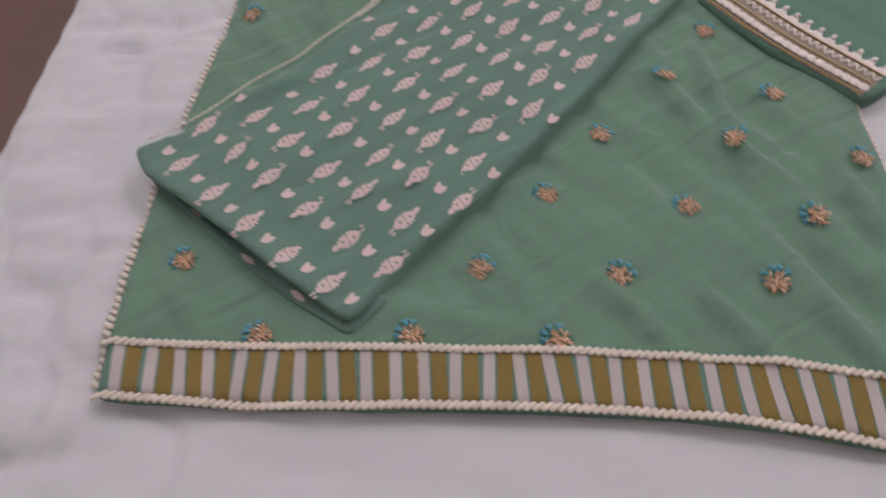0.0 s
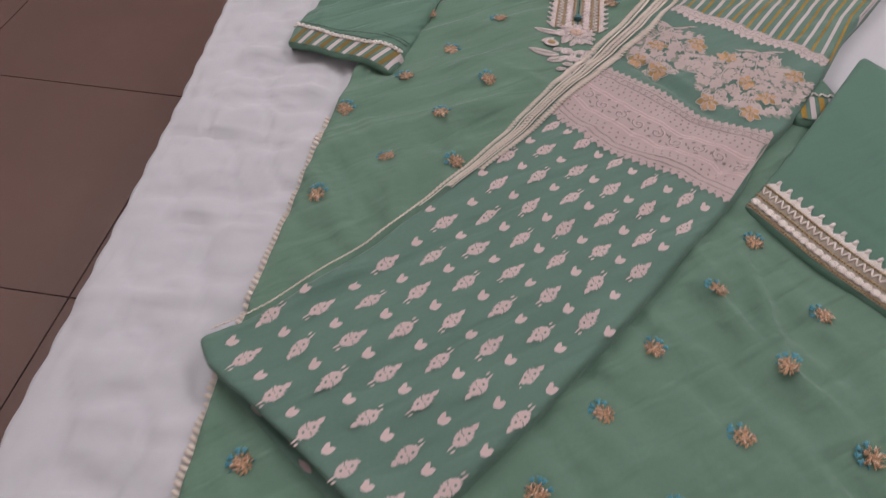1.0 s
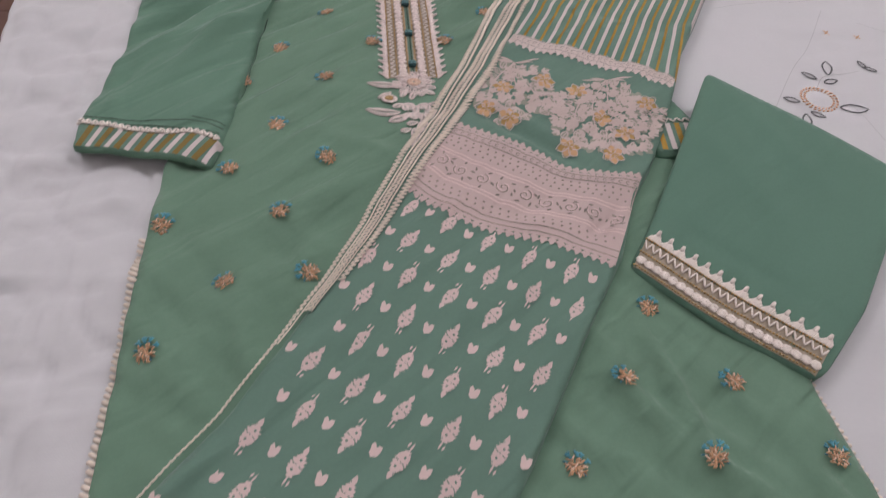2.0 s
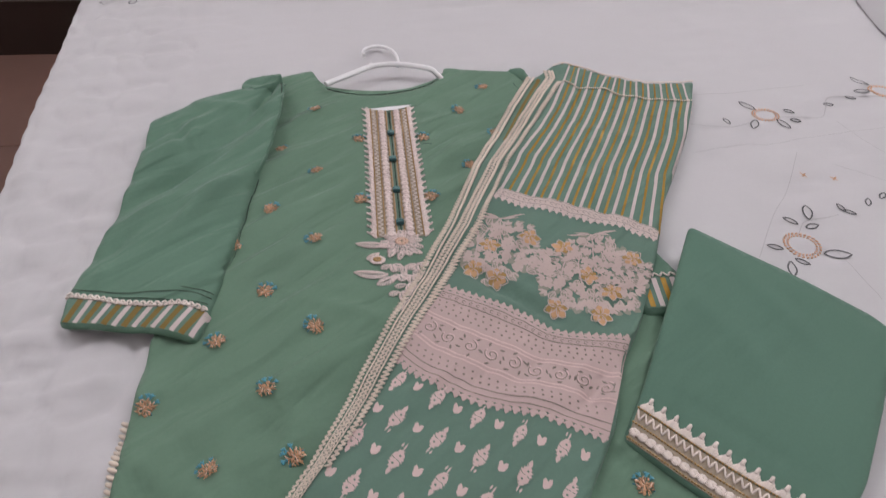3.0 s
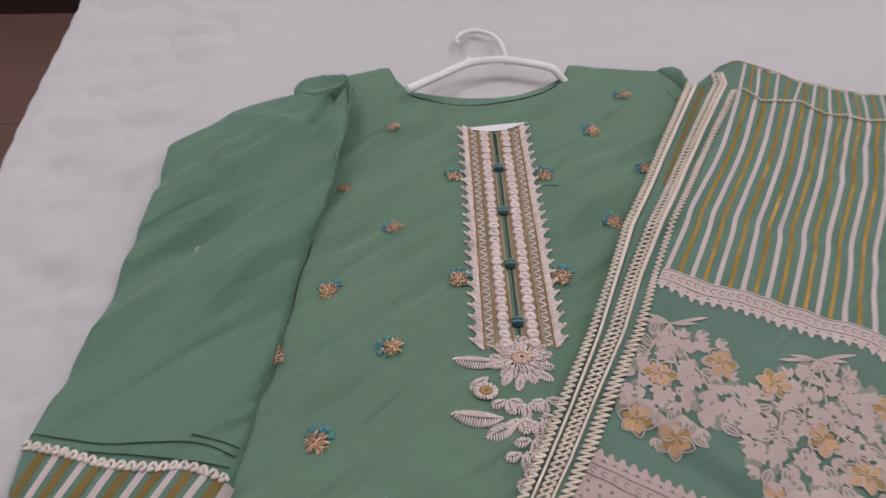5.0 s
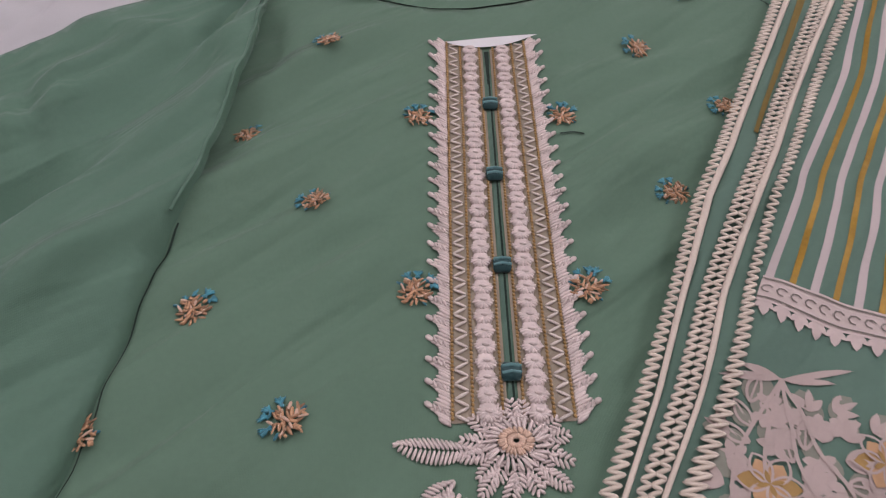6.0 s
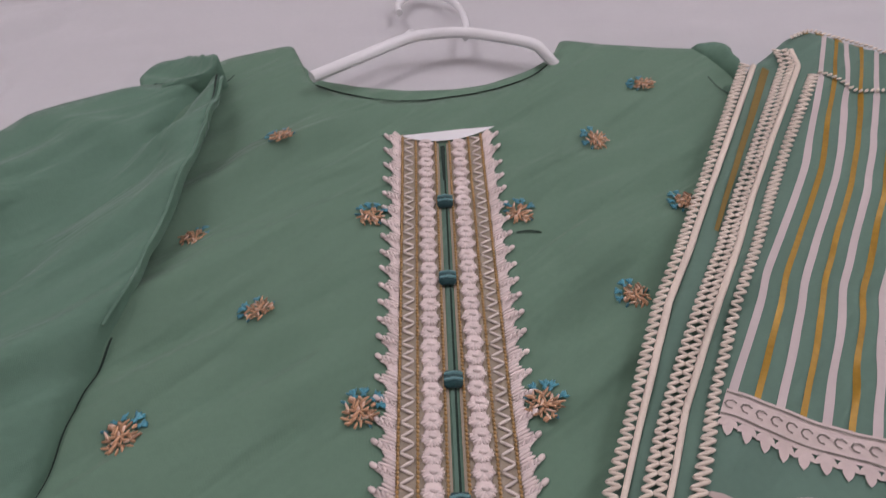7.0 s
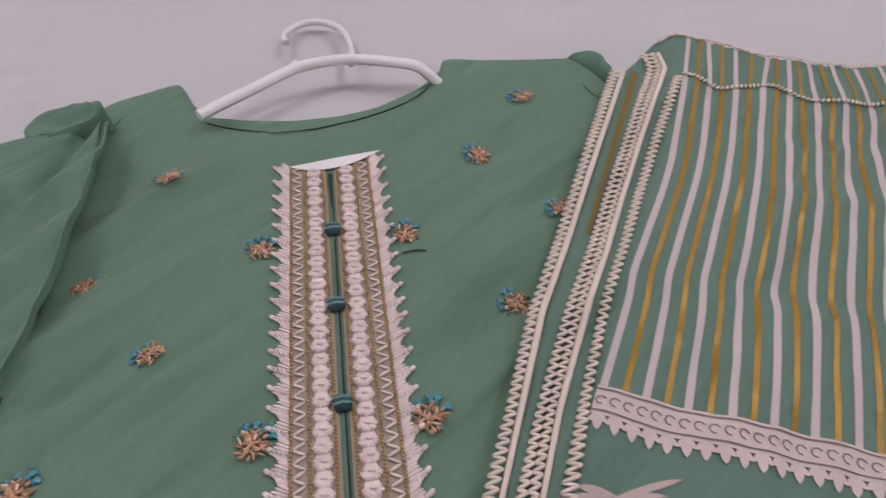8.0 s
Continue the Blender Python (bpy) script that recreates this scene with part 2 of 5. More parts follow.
def fold(x, y, a, b, width, height):
    """A soft ridge (or hollow) from a to b that dies away at its ends."""
    ax, ay = a
    dx, dy = b[0] - ax, b[1] - ay
    n = math.hypot(dx, dy)
    u = ((x - ax) * dx + (y - ay) * dy) / n
    v = ((x - ax) * -dy + (y - ay) * dx) / n
    k = min(max(u / n, 0.0), 1.0)
    over = max(0.0, -u, u - n)
    return height * math.exp(-(v / width) ** 2 - (over / (2.5 * width)) ** 2) * (0.55 + 0.45 * math.sin(math.pi * k))


def ripple(x, y, angle, across, length, seed):
    """Fine creases that all run one way."""
    c, s = math.cos(radians(angle)), math.sin(radians(angle))
    u, v = (c * x + s * y) / length, (c * y - s * x) / across
    a = noise.noise(Vector((u + 0.3 * noise.noise(Vector((v, u, seed))), v, seed)))
    return a * abs(a) * 2.0 + 0.4 * noise.noise(Vector((u * 2.3, v * 2.1, seed + 3)))


class Cloth:
    """A piece of cloth that lies flat: its edge, the height of its top and of what it lies on."""

    def __init__(self, corners, top, base, roll=0.007, step=0.007, soften=2):
        self.edge, self.top, self.base, self.roll, self.step = outline(corners, soften=soften), top, base, roll, step

    def z(self, x, y, d=None):
        if d is None:
            d = float(edge_distance(self.edge, x, y)[0]) if inside(self.edge, x, y)[0] else 0.0
        k = min(d / self.roll, 1.0)
        lo, hi = self.base(x, y), self.top(x, y)
        return lo + (hi - lo) * math.sqrt(max(0.0, 1 - (1 - k) ** 2))

    def contains(self, x, y, margin=0.0):
        return bool(inside(self.edge, x, y)[0]) and float(edge_distance(self.edge, x, y)[0]) >= margin

    def shape(self):
        from mathutils.geometry import delaunay_2d_cdt
        e, s = self.edge, self.step
        lo, hi = e.min(0), e.max(0)
        gx, gy = np.meshgrid(np.arange(lo[0], hi[0], s), np.arange(lo[1], hi[1], s * 0.87))
        gx = gx + (np.arange(gx.shape[0]) % 2)[:, None] * s / 2
        gx, gy = gx.ravel(), gy.ravel()
        keep = inside(e, gx, gy)
        gx, gy = gx[keep], gy[keep]
        keep = edge_distance(e, gx, gy) > 0.0045
        gx, gy = gx[keep], gy[keep]
        t = np.roll(e, -1, 0) - np.roll(e, 1, 0)
        nrm = np.stack([-t[:, 1], t[:, 0]], 1) / (np.linalg.norm(t, axis=1)[:, None] + 1e-12)
        area = 0.5 * (e[:, 0] * np.roll(e[:, 1], -1) - np.roll(e[:, 0], -1) * e[:, 1]).sum()
        ring = e + nrm * (0.0022 if area > 0 else -0.0022)
        ok = inside(e, ring[:, 0], ring[:, 1]) & (edge_distance(e, ring[:, 0], ring[:, 1]) > 0.0018)
        ring = ring[ok]
        pts = [Vector(p) for p in e] + [Vector(p) for p in ring] + [Vector(p) for p in zip(gx, gy)]
        n = len(e)
        v, _, f, _, _, _ = delaunay_2d_cdt(pts, [(i, (i + 1) % n) for i in range(n)], [list(range(n))], 1, 1e-6)
        xs, ys = np.array([p[0] for p in v]), np.array([p[1] for p in v])
        d = edge_distance(e, xs, ys)
        out = Shape()
        out.v = [(float(x), float(y), self.z(float(x), float(y), 0.0 if q < 1e-5 else float(q))) for x, y, q in zip(xs, ys, d)]
        out.f = [tuple(q) for q in f]
        # the turned-under rim
        seen = {}
        for q in out.f:
            for a, b in zip(q, q[1:] + q[:1]):
                seen[(a, b)] = True
        for a, b in [k for k in seen if (k[1], k[0]) not in seen]:
            i = len(out.v)
            out.v += [(out.v[k][0], out.v[k][1], out.v[k][2] - 0.003) for k in (a, b)]
            out.f.append((b, a, i, i + 1))
        return out


def on(cloth, x, y, lift=0.0006):
    return x, y, cloth.z(x, y) + lift


def strip(shape, cloth, pts, width, lift=0.0006, across=3):
    """A flat strip that follows pts over the cloth; width may be a pair for start and end."""
    w0, w1 = width if isinstance(width, tuple) else (width, width)
    rows = []
    for k, p in enumerate(pts):
        a, b = pts[max(k - 1, 0)], pts[min(k + 1, len(pts) - 1)]
        dx, dy = b[0] - a[0], b[1] - a[1]
        n = math.hypot(dx, dy) or 1
        w = w0 + (w1 - w0) * k / max(1, len(pts) - 1)
        rows.append([on(cloth, p[0] - dy / n * w * (j / (across - 1) - 0.5), p[1] + dx / n * w * (j / (across - 1) - 0.5), lift) for j in range(across)])
    shape.grid(rows)


def between(shape, cloth, first, second, rows, lift=0.0006):
    """A flat patch between two lines of equally many points."""
    shape.grid([[on(cloth, *lerp(a, b, k / rows), lift) for k in range(rows + 1)] for a, b in zip(first, second)])


def rope(shape, cloth, pts, width, slant=0.7, lift=0.002, thick=0.42):
    """A twisted cord of slanting stitches; pts give its pitch."""
    for k in range(len(pts) - 1):
        a, b = pts[k], pts[k + 1]
        dx, dy = b[0] - a[0], b[1] - a[1]
        n = math.hypot(dx, dy) or 1
        nx, ny, w = -dy / n, dx / n, width / 2
        p = (a[0] - nx * w - dx * slant, a[1] - ny * w - dy * slant)
        q = (a[0] + nx * w + dx * slant, a[1] + ny * w + dy * slant)
        z = cloth.z(*a) + lift
        shape.stitch((*p, z), (*q, z), n * thick, 0.75)


def zigzag(shape, cloth, left, right, thick, lift=0.0022, phase=0):
    """Crochet lace: plump stitches that run to and fro between two lines."""
    for k in range(len(left) - 1):
        a, b = (left[k], right[k + 1]) if (k + phase) % 2 == 0 else (right[k], left[k + 1])
        c = lerp(a, b, 0.5)
        z = cloth.z(*c) + lift
        shape.stitch((*a, z), (*b, z + (0.0006 if k % 2 else 0)), thick, 0.7)


def leaf(shape, cloth, x, y, turn, length, width, lift, n=5):
    """A flat pointed leaf from (x, y) in the direction turn (degrees)."""
    c, s = math.cos(radians(turn)), math.sin(radians(turn))
    a, b = [], []
    for k in range(n + 1):
        u = k / n
        w = width * 0.5 * math.sin(math.pi * u) ** 0.8
        a.append((x + c * length * u - s * w, y + s * length * u + c * w))
        b.append((x + c * length * u + s * w, y + s * length * u - c * w))
    ring = a + b[1:-1][::-1]
    shape.poly([on(cloth, *p, lift) for p in ring][::-1])


def leaf_line(shape, cloth, x, y, turn, length, width, lift, line=0.0011, n=8):
    """The drawn outline of a leaf."""
    c, s = math.cos(radians(turn)), math.sin(radians(turn))
    ring = []
    for sign in (1, -1):
        for k in range(n):
            u = k / n if sign == 1 else 1 - k / n
            w = sign * width * 0.5 * math.sin(math.pi * u) ** 0.8
            ring.append((x + c * length * u - s * w, y + s * length * u + c * w))
    strip(shape, cloth, ring + ring[:1], line, lift, 2)


# ---- room ----
FLOOR_Z, BED_Z = 0.0, 0.55
X0, X1, Y0, Y1, ROOM_H = -2.0, 3.1, -2.8, 1.32, 3.6
sh = Shape()
sh.box((X0 - 0.1, Y0 - 0.1, -0.12), (X1 + 0.1, Y1 + 0.1, -0.006))
floor = solid("floor", sh, GROUT, "dark grout bed under large brown floor tiles", "floor", "structure")
# only the north wall is seen; other walls and ceiling added for bounce light
for name, lo, hi in (("wall_north", (X0, Y1, 0), (X1, Y1 + 0.12, ROOM_H)), ("wall_south", (X0, Y0 - 0.12, 0), (X1, Y0, ROOM_H)),
                     ("wall_west", (X0 - 0.12, Y0 - 0.12, 0), (X0, Y1 + 0.12, ROOM_H)), ("wall_east", (X1, Y0 - 0.12, 0), (X1 + 0.12, Y1 + 0.12, ROOM_H))):
    sh = Shape()
    sh.box(lo, hi)
    solid(name, sh, PAINT, "plain cream painted room wall", "wall", "structure")
sh = Shape()
sh.box((X0 - 0.12, Y0 - 0.12, ROOM_H), (X1 + 0.12, Y1 + 0.12, ROOM_H + 0.12))
solid("ceiling", sh, CEILING, "plain white painted ceiling", "ceiling", "structure")
sh = Shape()
sh.box((X0, Y1 - 0.014, 0), (X1, Y1 - 0.001, 0.165))
sh.box((X0, Y1 - 0.017, 0.165), (X1, Y1 - 0.001, 0.172))
solid("baseboard", sh, SKIRTING, "dark brown tiled skirting along the wall", "baseboard", "structure")

# pendant lights, assumed and out of view
for (bx, by, bz), watts in BULBS:
    lamp = thing("pendant_light", (bx, by, ROOM_H), "assumed globe light on a cord from the ceiling, out of view", "ceiling light", "ceiling lights")
    sh = Shape()
    sh.tube([(bx, by, ROOM_H), (bx, by, ROOM_H - 0.02)], 0.05, 20)
    part("rose", sh, PLASTIC, lamp)
    sh = Shape()
    sh.tube([(bx, by, ROOM_H - 0.02), (bx + 0.0005, by, bz + 0.075)], 0.006, 8)
    part("cord", sh, PLASTIC, lamp)
    sh = Shape()
    sh.tube([(bx, by, bz + 0.12), (bx, by, bz + 0.075)], 0.022, 14)
    part("holder", sh, PLASTIC, lamp)

# bed under the quilt
def bed_left(v):
    return 0.003 + float(np.interp(v, [-1.3, -0.954, -0.881, -0.82, -0.728, -0.577, -0.447, -0.094, 0.137, 0.317, 0.46], [-0.400, -0.418, -0.429, -0.436, -0.440, -0.449, -0.458, -0.489, -0.503, -0.508, -0.515]))


BED_FAR, BED_NEAR, BED_RIGHT = 0.50, -1.32, 1.75
bed = thing("bed", (0.6, -0.4, 0), "low wooden bed with a thick mattress under a white quilt", "bed")
sh = Shape()
sh.box((-0.36, BED_NEAR + 0.06, 0.12), (BED_RIGHT - 0.05, BED_FAR - 0.04, 0.30))
part("frame", sh, WOOD, bed, "dark stained wooden bed frame", smooth=False)
sh = Shape()
sh.box((-0.37, BED_NEAR + 0.05, 0.30), (BED_RIGHT - 0.04, BED_FAR - 0.03, 0.535))
part("mattress", sh, QUILT, bed, "white mattress", smooth=False)
for lx in (-0.30, BED_RIGHT - 0.12):
    for ly in (BED_NEAR + 0.12, BED_FAR - 0.12):
        sh = Shape()
        sh.box((lx - 0.035, ly - 0.035, 0), (lx + 0.035, ly + 0.035, 0.12))
        part("leg", sh, WOOD, bed, smooth=False)

# quilt: stitched ovals near its border, lengthwise channels, soft wrinkles, a scalloped rim
rnd = random.Random(4)
OVALS = []
for k in range(26):
    v = -1.15 + k * 0.064
    OVALS.append((bed_left(v) + 0.055 + 0.02 * (k % 2), v, 0.034, 0.042, rnd.uniform(-0.6, 0.6)))
    if k % 2 == 0:
        OVALS.append((bed_left(v) + 0.135 + 0.015 * (k % 4), v + 0.02, 0.040, 0.052, rnd.uniform(-0.6, 0.6)))
OV = np.array(OVALS)


def quilt_z(x, y):
    dx, dy = x - OV[:, 0], y - OV[:, 1]
    c, s = np.cos(OV[:, 4]), np.sin(OV[:, 4])
    r = np.sqrt(((c * dx + s * dy) / OV[:, 2]) ** 2 + ((c * dy - s * dx) / OV[:, 3]) ** 2)
    z = -0.0042 * np.exp(-((r - 1) / 0.10) ** 2).max() + 0.0026 * np.exp(-(r / 0.8) ** 2).max()
    side = min(1.0, max(0.0, (-0.18 - x) / 0.12))
    z += (0.0034 + 0.0050 * side) * ripple(x, y, 8, 0.040, 0.10, 21.0) + 0.0030 * side * ripple(x, y, 75, 0.020, 0.07, 33.0) + 0.0022 * noise.noise(Vector((x * 9, y * 9, 1.3))) + 0.0012 * noise.noise(Vector((x * 26, y * 26, 4.1)))
    z -= 0.0025 * math.exp(-((y - 0.425 - 0.02 * x - 0.004 * noise.noise(Vector((x * 12, 0, 7)))) / 0.006) ** 2)
    z += 0.003 * math.exp(-((y - 0.455) / 0.02) ** 2)
    for q, (ax, ay, bx, by) in enumerate(((-0.45, -0.47, -0.31, -0.475), (-0.42, -0.40, -0.30, -0.37), (-0.40, -0.60, -0.29, -0.585), (-0.44, -0.70, -0.33, -0.69), (-0.40, -0.33, -0.34, -0.325))):
        z += fold(x, y, (ax, ay), (bx, by), 0.0035, 0.0045 if q % 2 else -0.0075)
    return BED_Z + float(z)


quilt = thing("quilt", (0.6, -0.4, BED_Z), "white quilted bedspread with grey and orange vine embroidery and scalloped rim", "quilt")
us = np.concatenate([np.arange(0.0, 0.30, 0.006), np.arange(0.30, 1.55, 0.012), np.arange(1.55, BED_RIGHT + 0.55, 0.05)])
vs = np.concatenate([np.arange(BED_NEAR, -1.1, 0.04), np.arange(-1.1, 0.50, 0.007), [0.50, 0.507]])
rows = []
for v in vs:
    v = float(v)
    rows.append([])
    lx = bed_left(v)
    for a in range(7, 0, -1):
        q = a / 7
        scallop = 0.010 * abs(math.sin(v * math.pi / 0.045))
        rows[-1].append((lx - 0.002 - 0.008 * math.sin(q * 1.5) - scallop * q * q, v, BED_Z - 0.003 - 0.004 * q - 0.024 * q ** 3))
    for u in us:
        x = lx + float(u)
        drop = 0.004 * max(0, 1 - float(u) / 0.02) ** 2
        rows[-1].append((x, v + 0.03 * x * min(1.0, max(0.0, (v - 0.1) / 0.3)), quilt_z(x, v) - drop))
for k in range(1, 8):
    rows.append([(x, y + 0.028 * math.sin(k / 7 * 1.4), z - 0.12 * (k / 7) ** 1.5) for x, y, z in rows[len(vs) - 1]])
near = [[(x, y - 0.03 * math.sin(k / 7 * 1.4), z - 0.20 * (k / 7) ** 1.5) for x, y, z in rows[0]] for k in range(7, 0, -1)]
sh = Shape()
sh.grid(near + rows)
part("cover", sh, QUILT, quilt)


class Bedtop:
    def z(self, x, y):
        return quilt_z(x, y)


BEDTOP = Bedtop()

# ---- kurta ----
KURTA = [(-0.105, 0.195), (-0.131, 0.187), (-0.155, 0.181), (-0.174, 0.165), (-0.200, 0.150), (-0.215, 0.10), (-0.205, -0.05), (-0.225, -0.20), (-0.262, -0.29), (-0.272, -0.335),
         (-0.278, -0.45), (-0.281, -0.55), (-0.284, -0.66), (-0.285, -0.77), (-0.279, -0.86), (-0.268, -0.949),
         (-0.208, -0.947), (-0.131, -0.944), (-0.020, -0.933), (0.126, -0.926), (0.196, -0.928), (0.250, -0.933), (0.330, -0.940),
         (0.322, -0.85), (0.312, -0.70), (0.303, -0.60), (0.285, -0.42), (0.262, -0.25), (0.238, -0.05), (0.233, 0.10), (0.231, 0.146), (0.224, 0.175),
         (0.204, 0.178), (0.157, 0.183), (0.102, 0.194), (0.093, 0.165), (0.080, 0.149), (0.067, 0.139), (0.048, 0.131), (0.030, 0.125), (-0.004, 0.119), (-0.032, 0.119), (-0.049, 0.123), (-0.070, 0.133), (-0.090, 0.145), (-0.097, 0.169)]
KURTA_FOLDS = [((0.170, -0.570), (0.193, -0.690), 0.009, 0.0050), ((0.193, -0.690), (0.225, -0.715), 0.008, 0.0035), ((0.120, -0.570), (0.165, -0.670), 0.013, 0.0040),
               ((0.080, -0.828), (0.122, -0.872), 0.009, 0.0045), ((0.206, -0.785), (0.270, -0.880), 0.011, 0.0060), ((0.150, -0.830), (0.188, -0.872), 0.009, 0.0050),
               ((-0.24, -0.86), (-0.22, -0.885), 0.010, 0.0030), ((0.270, -0.70), (0.300, -0.80), 0.012, 0.0040),
               ((-0.070, -0.860), (0.02, -0.875), 0.012, 0.0030), ((-0.12, -0.10), (-0.05, -0.02), 0.012, 0.0020), ((-0.16, -0.22), (-0.06, -0.10), 0.014, 0.0025),
               ((-0.18, -0.13), (-0.09, -0.04), 0.012, 0.0020), ((0.05, -0.06), (0.14, 0.00), 0.014, 0.0025), ((-0.19, -0.45), (-0.17, -0.60), 0.014, 0.0025), ((-0.13, -0.42), (-0.12, -0.56), 0.012, 0.0020),
               ((-0.14, -0.31), (-0.06, -0.26), 0.012, 0.0022), ((0.06, 0.04), (0.16, 0.06), 0.012, 0.0018),
               ((-0.141, 0.110), (-0.139, 0.060), 0.010, -0.0018), ((-0.140, 0.050), (-0.152, -0.030), 0.012, -0.0016), ((-0.095, -0.30), (-0.03, -0.33), 0.012, 0.0022), ((-0.22, -0.75), (-0.12, -0.86), 0.016, 0.0028), ((0.06, -0.62), (0.12, -0.74), 0.016, 0.0028)]


def kurta_top(x, y):
    z = 0.5605 + 0.0020 * noise.noise(Vector((x * 10, y * 6, 0.4))) + 0.0007 * noise.noise(Vector((x * 30, y * 22, 2.4)))
    k = min(1.0, max(0.0, (-y - 0.38) / 0.15))
    flat = min(1.0, max(0.15, (abs(x + 0.005) - 0.034) / 0.035)) if y > -0.33 else 1.0
    flat *= min(1.0, max(0.2, (y + 0.885) / 0.05)) * min(1.0, max(0.25, (0.125 - y) / 0.05))
    z += flat * ((1 - k) * 0.0110 * ripple(x, y, 34, 0.030, 0.16, 1.7) + k * 0.0090 * ripple(x, y, -48, 0.034, 0.14, 5.2))
    for f in KURTA_FOLDS:
        z += 1.9 * fold(x, y, f[0], f[1], f[2] * 0.8, f[3])
    return z


def bed_base(x, y):
    return quilt_z(x, y) + 0.0005


kurta = thing("kurta", (0.0, -0.4, BED_Z), "long green embroidered kurta shirt lying flat on the bed", "shirt")
KC = Cloth(KURTA, kurta_top, bed_base, roll=0.0045, step=0.0072)
part("body", KC.shape(), GREEN, kurta)
KEDGE = KC.edge


def over_kurta(x, y):
    return kurta_top(x, y) - 0.0005 if inside(KEDGE, x, y)[0] else quilt_z(x, y) + 0.0005


# inside of the back neck
NB = Cloth([(-0.104, 0.190), (-0.097, 0.172), (-0.083, 0.151), (-0.054, 0.142), (-0.020, 0.136), (0.014, 0.136), (0.040, 0.141), (0.074, 0.158), (0.093, 0.174), (0.101, 0.190), (0.10, 0.13), (0.04, 0.105), (-0.037, 0.105), (-0.10, 0.13)],
           lambda x, y: 0.5565, bed_base, roll=0.003, step=0.006, soften=1)
part("back_neck", NB.shape(), GREEN, kurta, "inner side of the back neckline")
sh = Shape()
strip(sh, KC, along([(-0.088, 0.142), (-0.070, 0.1315), (-0.049, 0.1215), (-0.032, 0.1175), (-0.004, 0.1175), (0.030, 0.1235), (0.048, 0.1295), (0.067, 0.1375), (0.080, 0.1475), (0.093, 0.163)], 0.004), 0.0012, 0.0012, 2)
part("neck_seam", sh, SEAM_AND_SHADE, kurta, "dark stitched neckline seam")

# hem band with stripes
HEM_LOW = along([(-0.266, -0.9480), (-0.208, -0.9465), (-0.131, -0.9435), (-0.020, -0.9325), (0.126, -0.9255), (0.196, -0.9275), (0.250, -0.9325), (0.322, -0.9395)], 0.0045)
HEM_TOP = along([(-0.272, -0.909), (-0.183, -0.904), (-0.103, -0.898), (-0.025, -0.892), (0.053, -0.886), (0.129, -0.884), (0.204, -0.882), (0.265, -0.886), (0.322, -0.892)], 0.0045)


def at(pts, k):
    i = min(max(k, 0.0), 1.0) * (len(pts) - 1)
    j = min(int(i), len(pts) - 2)
    return lerp(pts[j], pts[j + 1], i - j)


sh = Shape()
between(sh, KC, [at(HEM_LOW, k / 110) for k in range(111)], [at(HEM_TOP, k / 110) for k in range(111)], 8, 0.0010)
band = part("hem_band", sh, GREEN_TROUSER, kurta, "striped hem band between twisted cords")
for k in range(28):
    for mat, off, w in ((HEM_WHITE, 0.0, 0.0080), (HEM_GOLD, 0.5, 0.0104)):
        u = (k + 0.60 + off) * 0.0362
        if 0.004 < u < 0.995:
            sh = Shape()
            a, b = at(HEM_LOW, u + 0.004 * math.sin(k)), at(HEM_TOP, u - 0.004 + 0.003 * math.sin(k * 1.7))
            strip(sh, KC, [lerp(a, b, j / 9) for j in range(10)], w, 0.0016)
            part("stripe", sh, mat, band)
for name, pts in (("hem_cord", HEM_LOW), ("band_cord", HEM_TOP)):
    sh = Shape()
    rope(sh, KC, [at(pts, k / 104) for k in range(105)], 0.0064, 0.75, 0.0070 if name == "hem_cord" else 0.0028, 0.36)
    part(name, sh, LACE, kurta, "twisted cream cord trim", kind="stuff")
sh = Shape()
LEFT = along([(-0.279, -0.425), (-0.2815, -0.55), (-0.2845, -0.66), (-0.2855, -0.77), (-0.280, -0.86), (-0.270, -0.945)], 0.0062)
rope(sh, KC, LEFT, 0.0095, 0.35, 0.0035)
part("side_trim", sh, LACE, kurta, "cream crochet trim along the side slit", kind="stuff")
sh = Shape()
rope(sh, KC, along([(0.303, -0.60), (0.312, -0.70), (0.322, -0.85), (0.328, -0.94)], 0.0062), 0.0095, 0.35, 0.0035)
part("side_trim", sh, LACE, kurta, "cream crochet trim along the side slit", kind="stuff")

# embroidered flowers
FLOWERS = [(-0.239, -0.836, 0), (-0.012, -0.822, 1), (0.091, -0.821, 1), (0.203, -0.818, 1), (0.035, -0.749, 0), (0.146, -0.751, 0), (0.243, -0.754, 0), (0.081, -0.678, 1), (0.188, -0.685, 1), (0.292, -0.691, 1), (0.137, -0.610, 0), (0.232, -0.619, 0), (0.182, -0.539, 1), (-0.261, -0.412, 1), (-0.151, -0.406, 1), (-0.205, -0.341, 0), (-0.106, -0.332, 0)]
FLOWERS += [(-0.199, -0.483, 0), (-0.256, -0.552, 1), (-0.106, -0.197, 0), (-0.158, -0.134, 1), (-0.103, -0.067, 0), (0.153, 0.126, 0), (0.107, 0.068, 0), (-0.046, -0.128, 1), (0.043, -0.128, 1), (-0.043, 0.002, 1), (0.047, 0.001, 1), (0.103, -0.062, 0), (-0.103, 0.071, 0), (-0.149, -0.004, 1), (-0.158, -0.273, 1), (-0.058, -0.884, 0), (-0.166, -0.893, 0), (0.045, -0.878, 0), (-0.125, -0.480, 0), (0.149, 0.003, 0), (-0.199, -0.199, 0)]


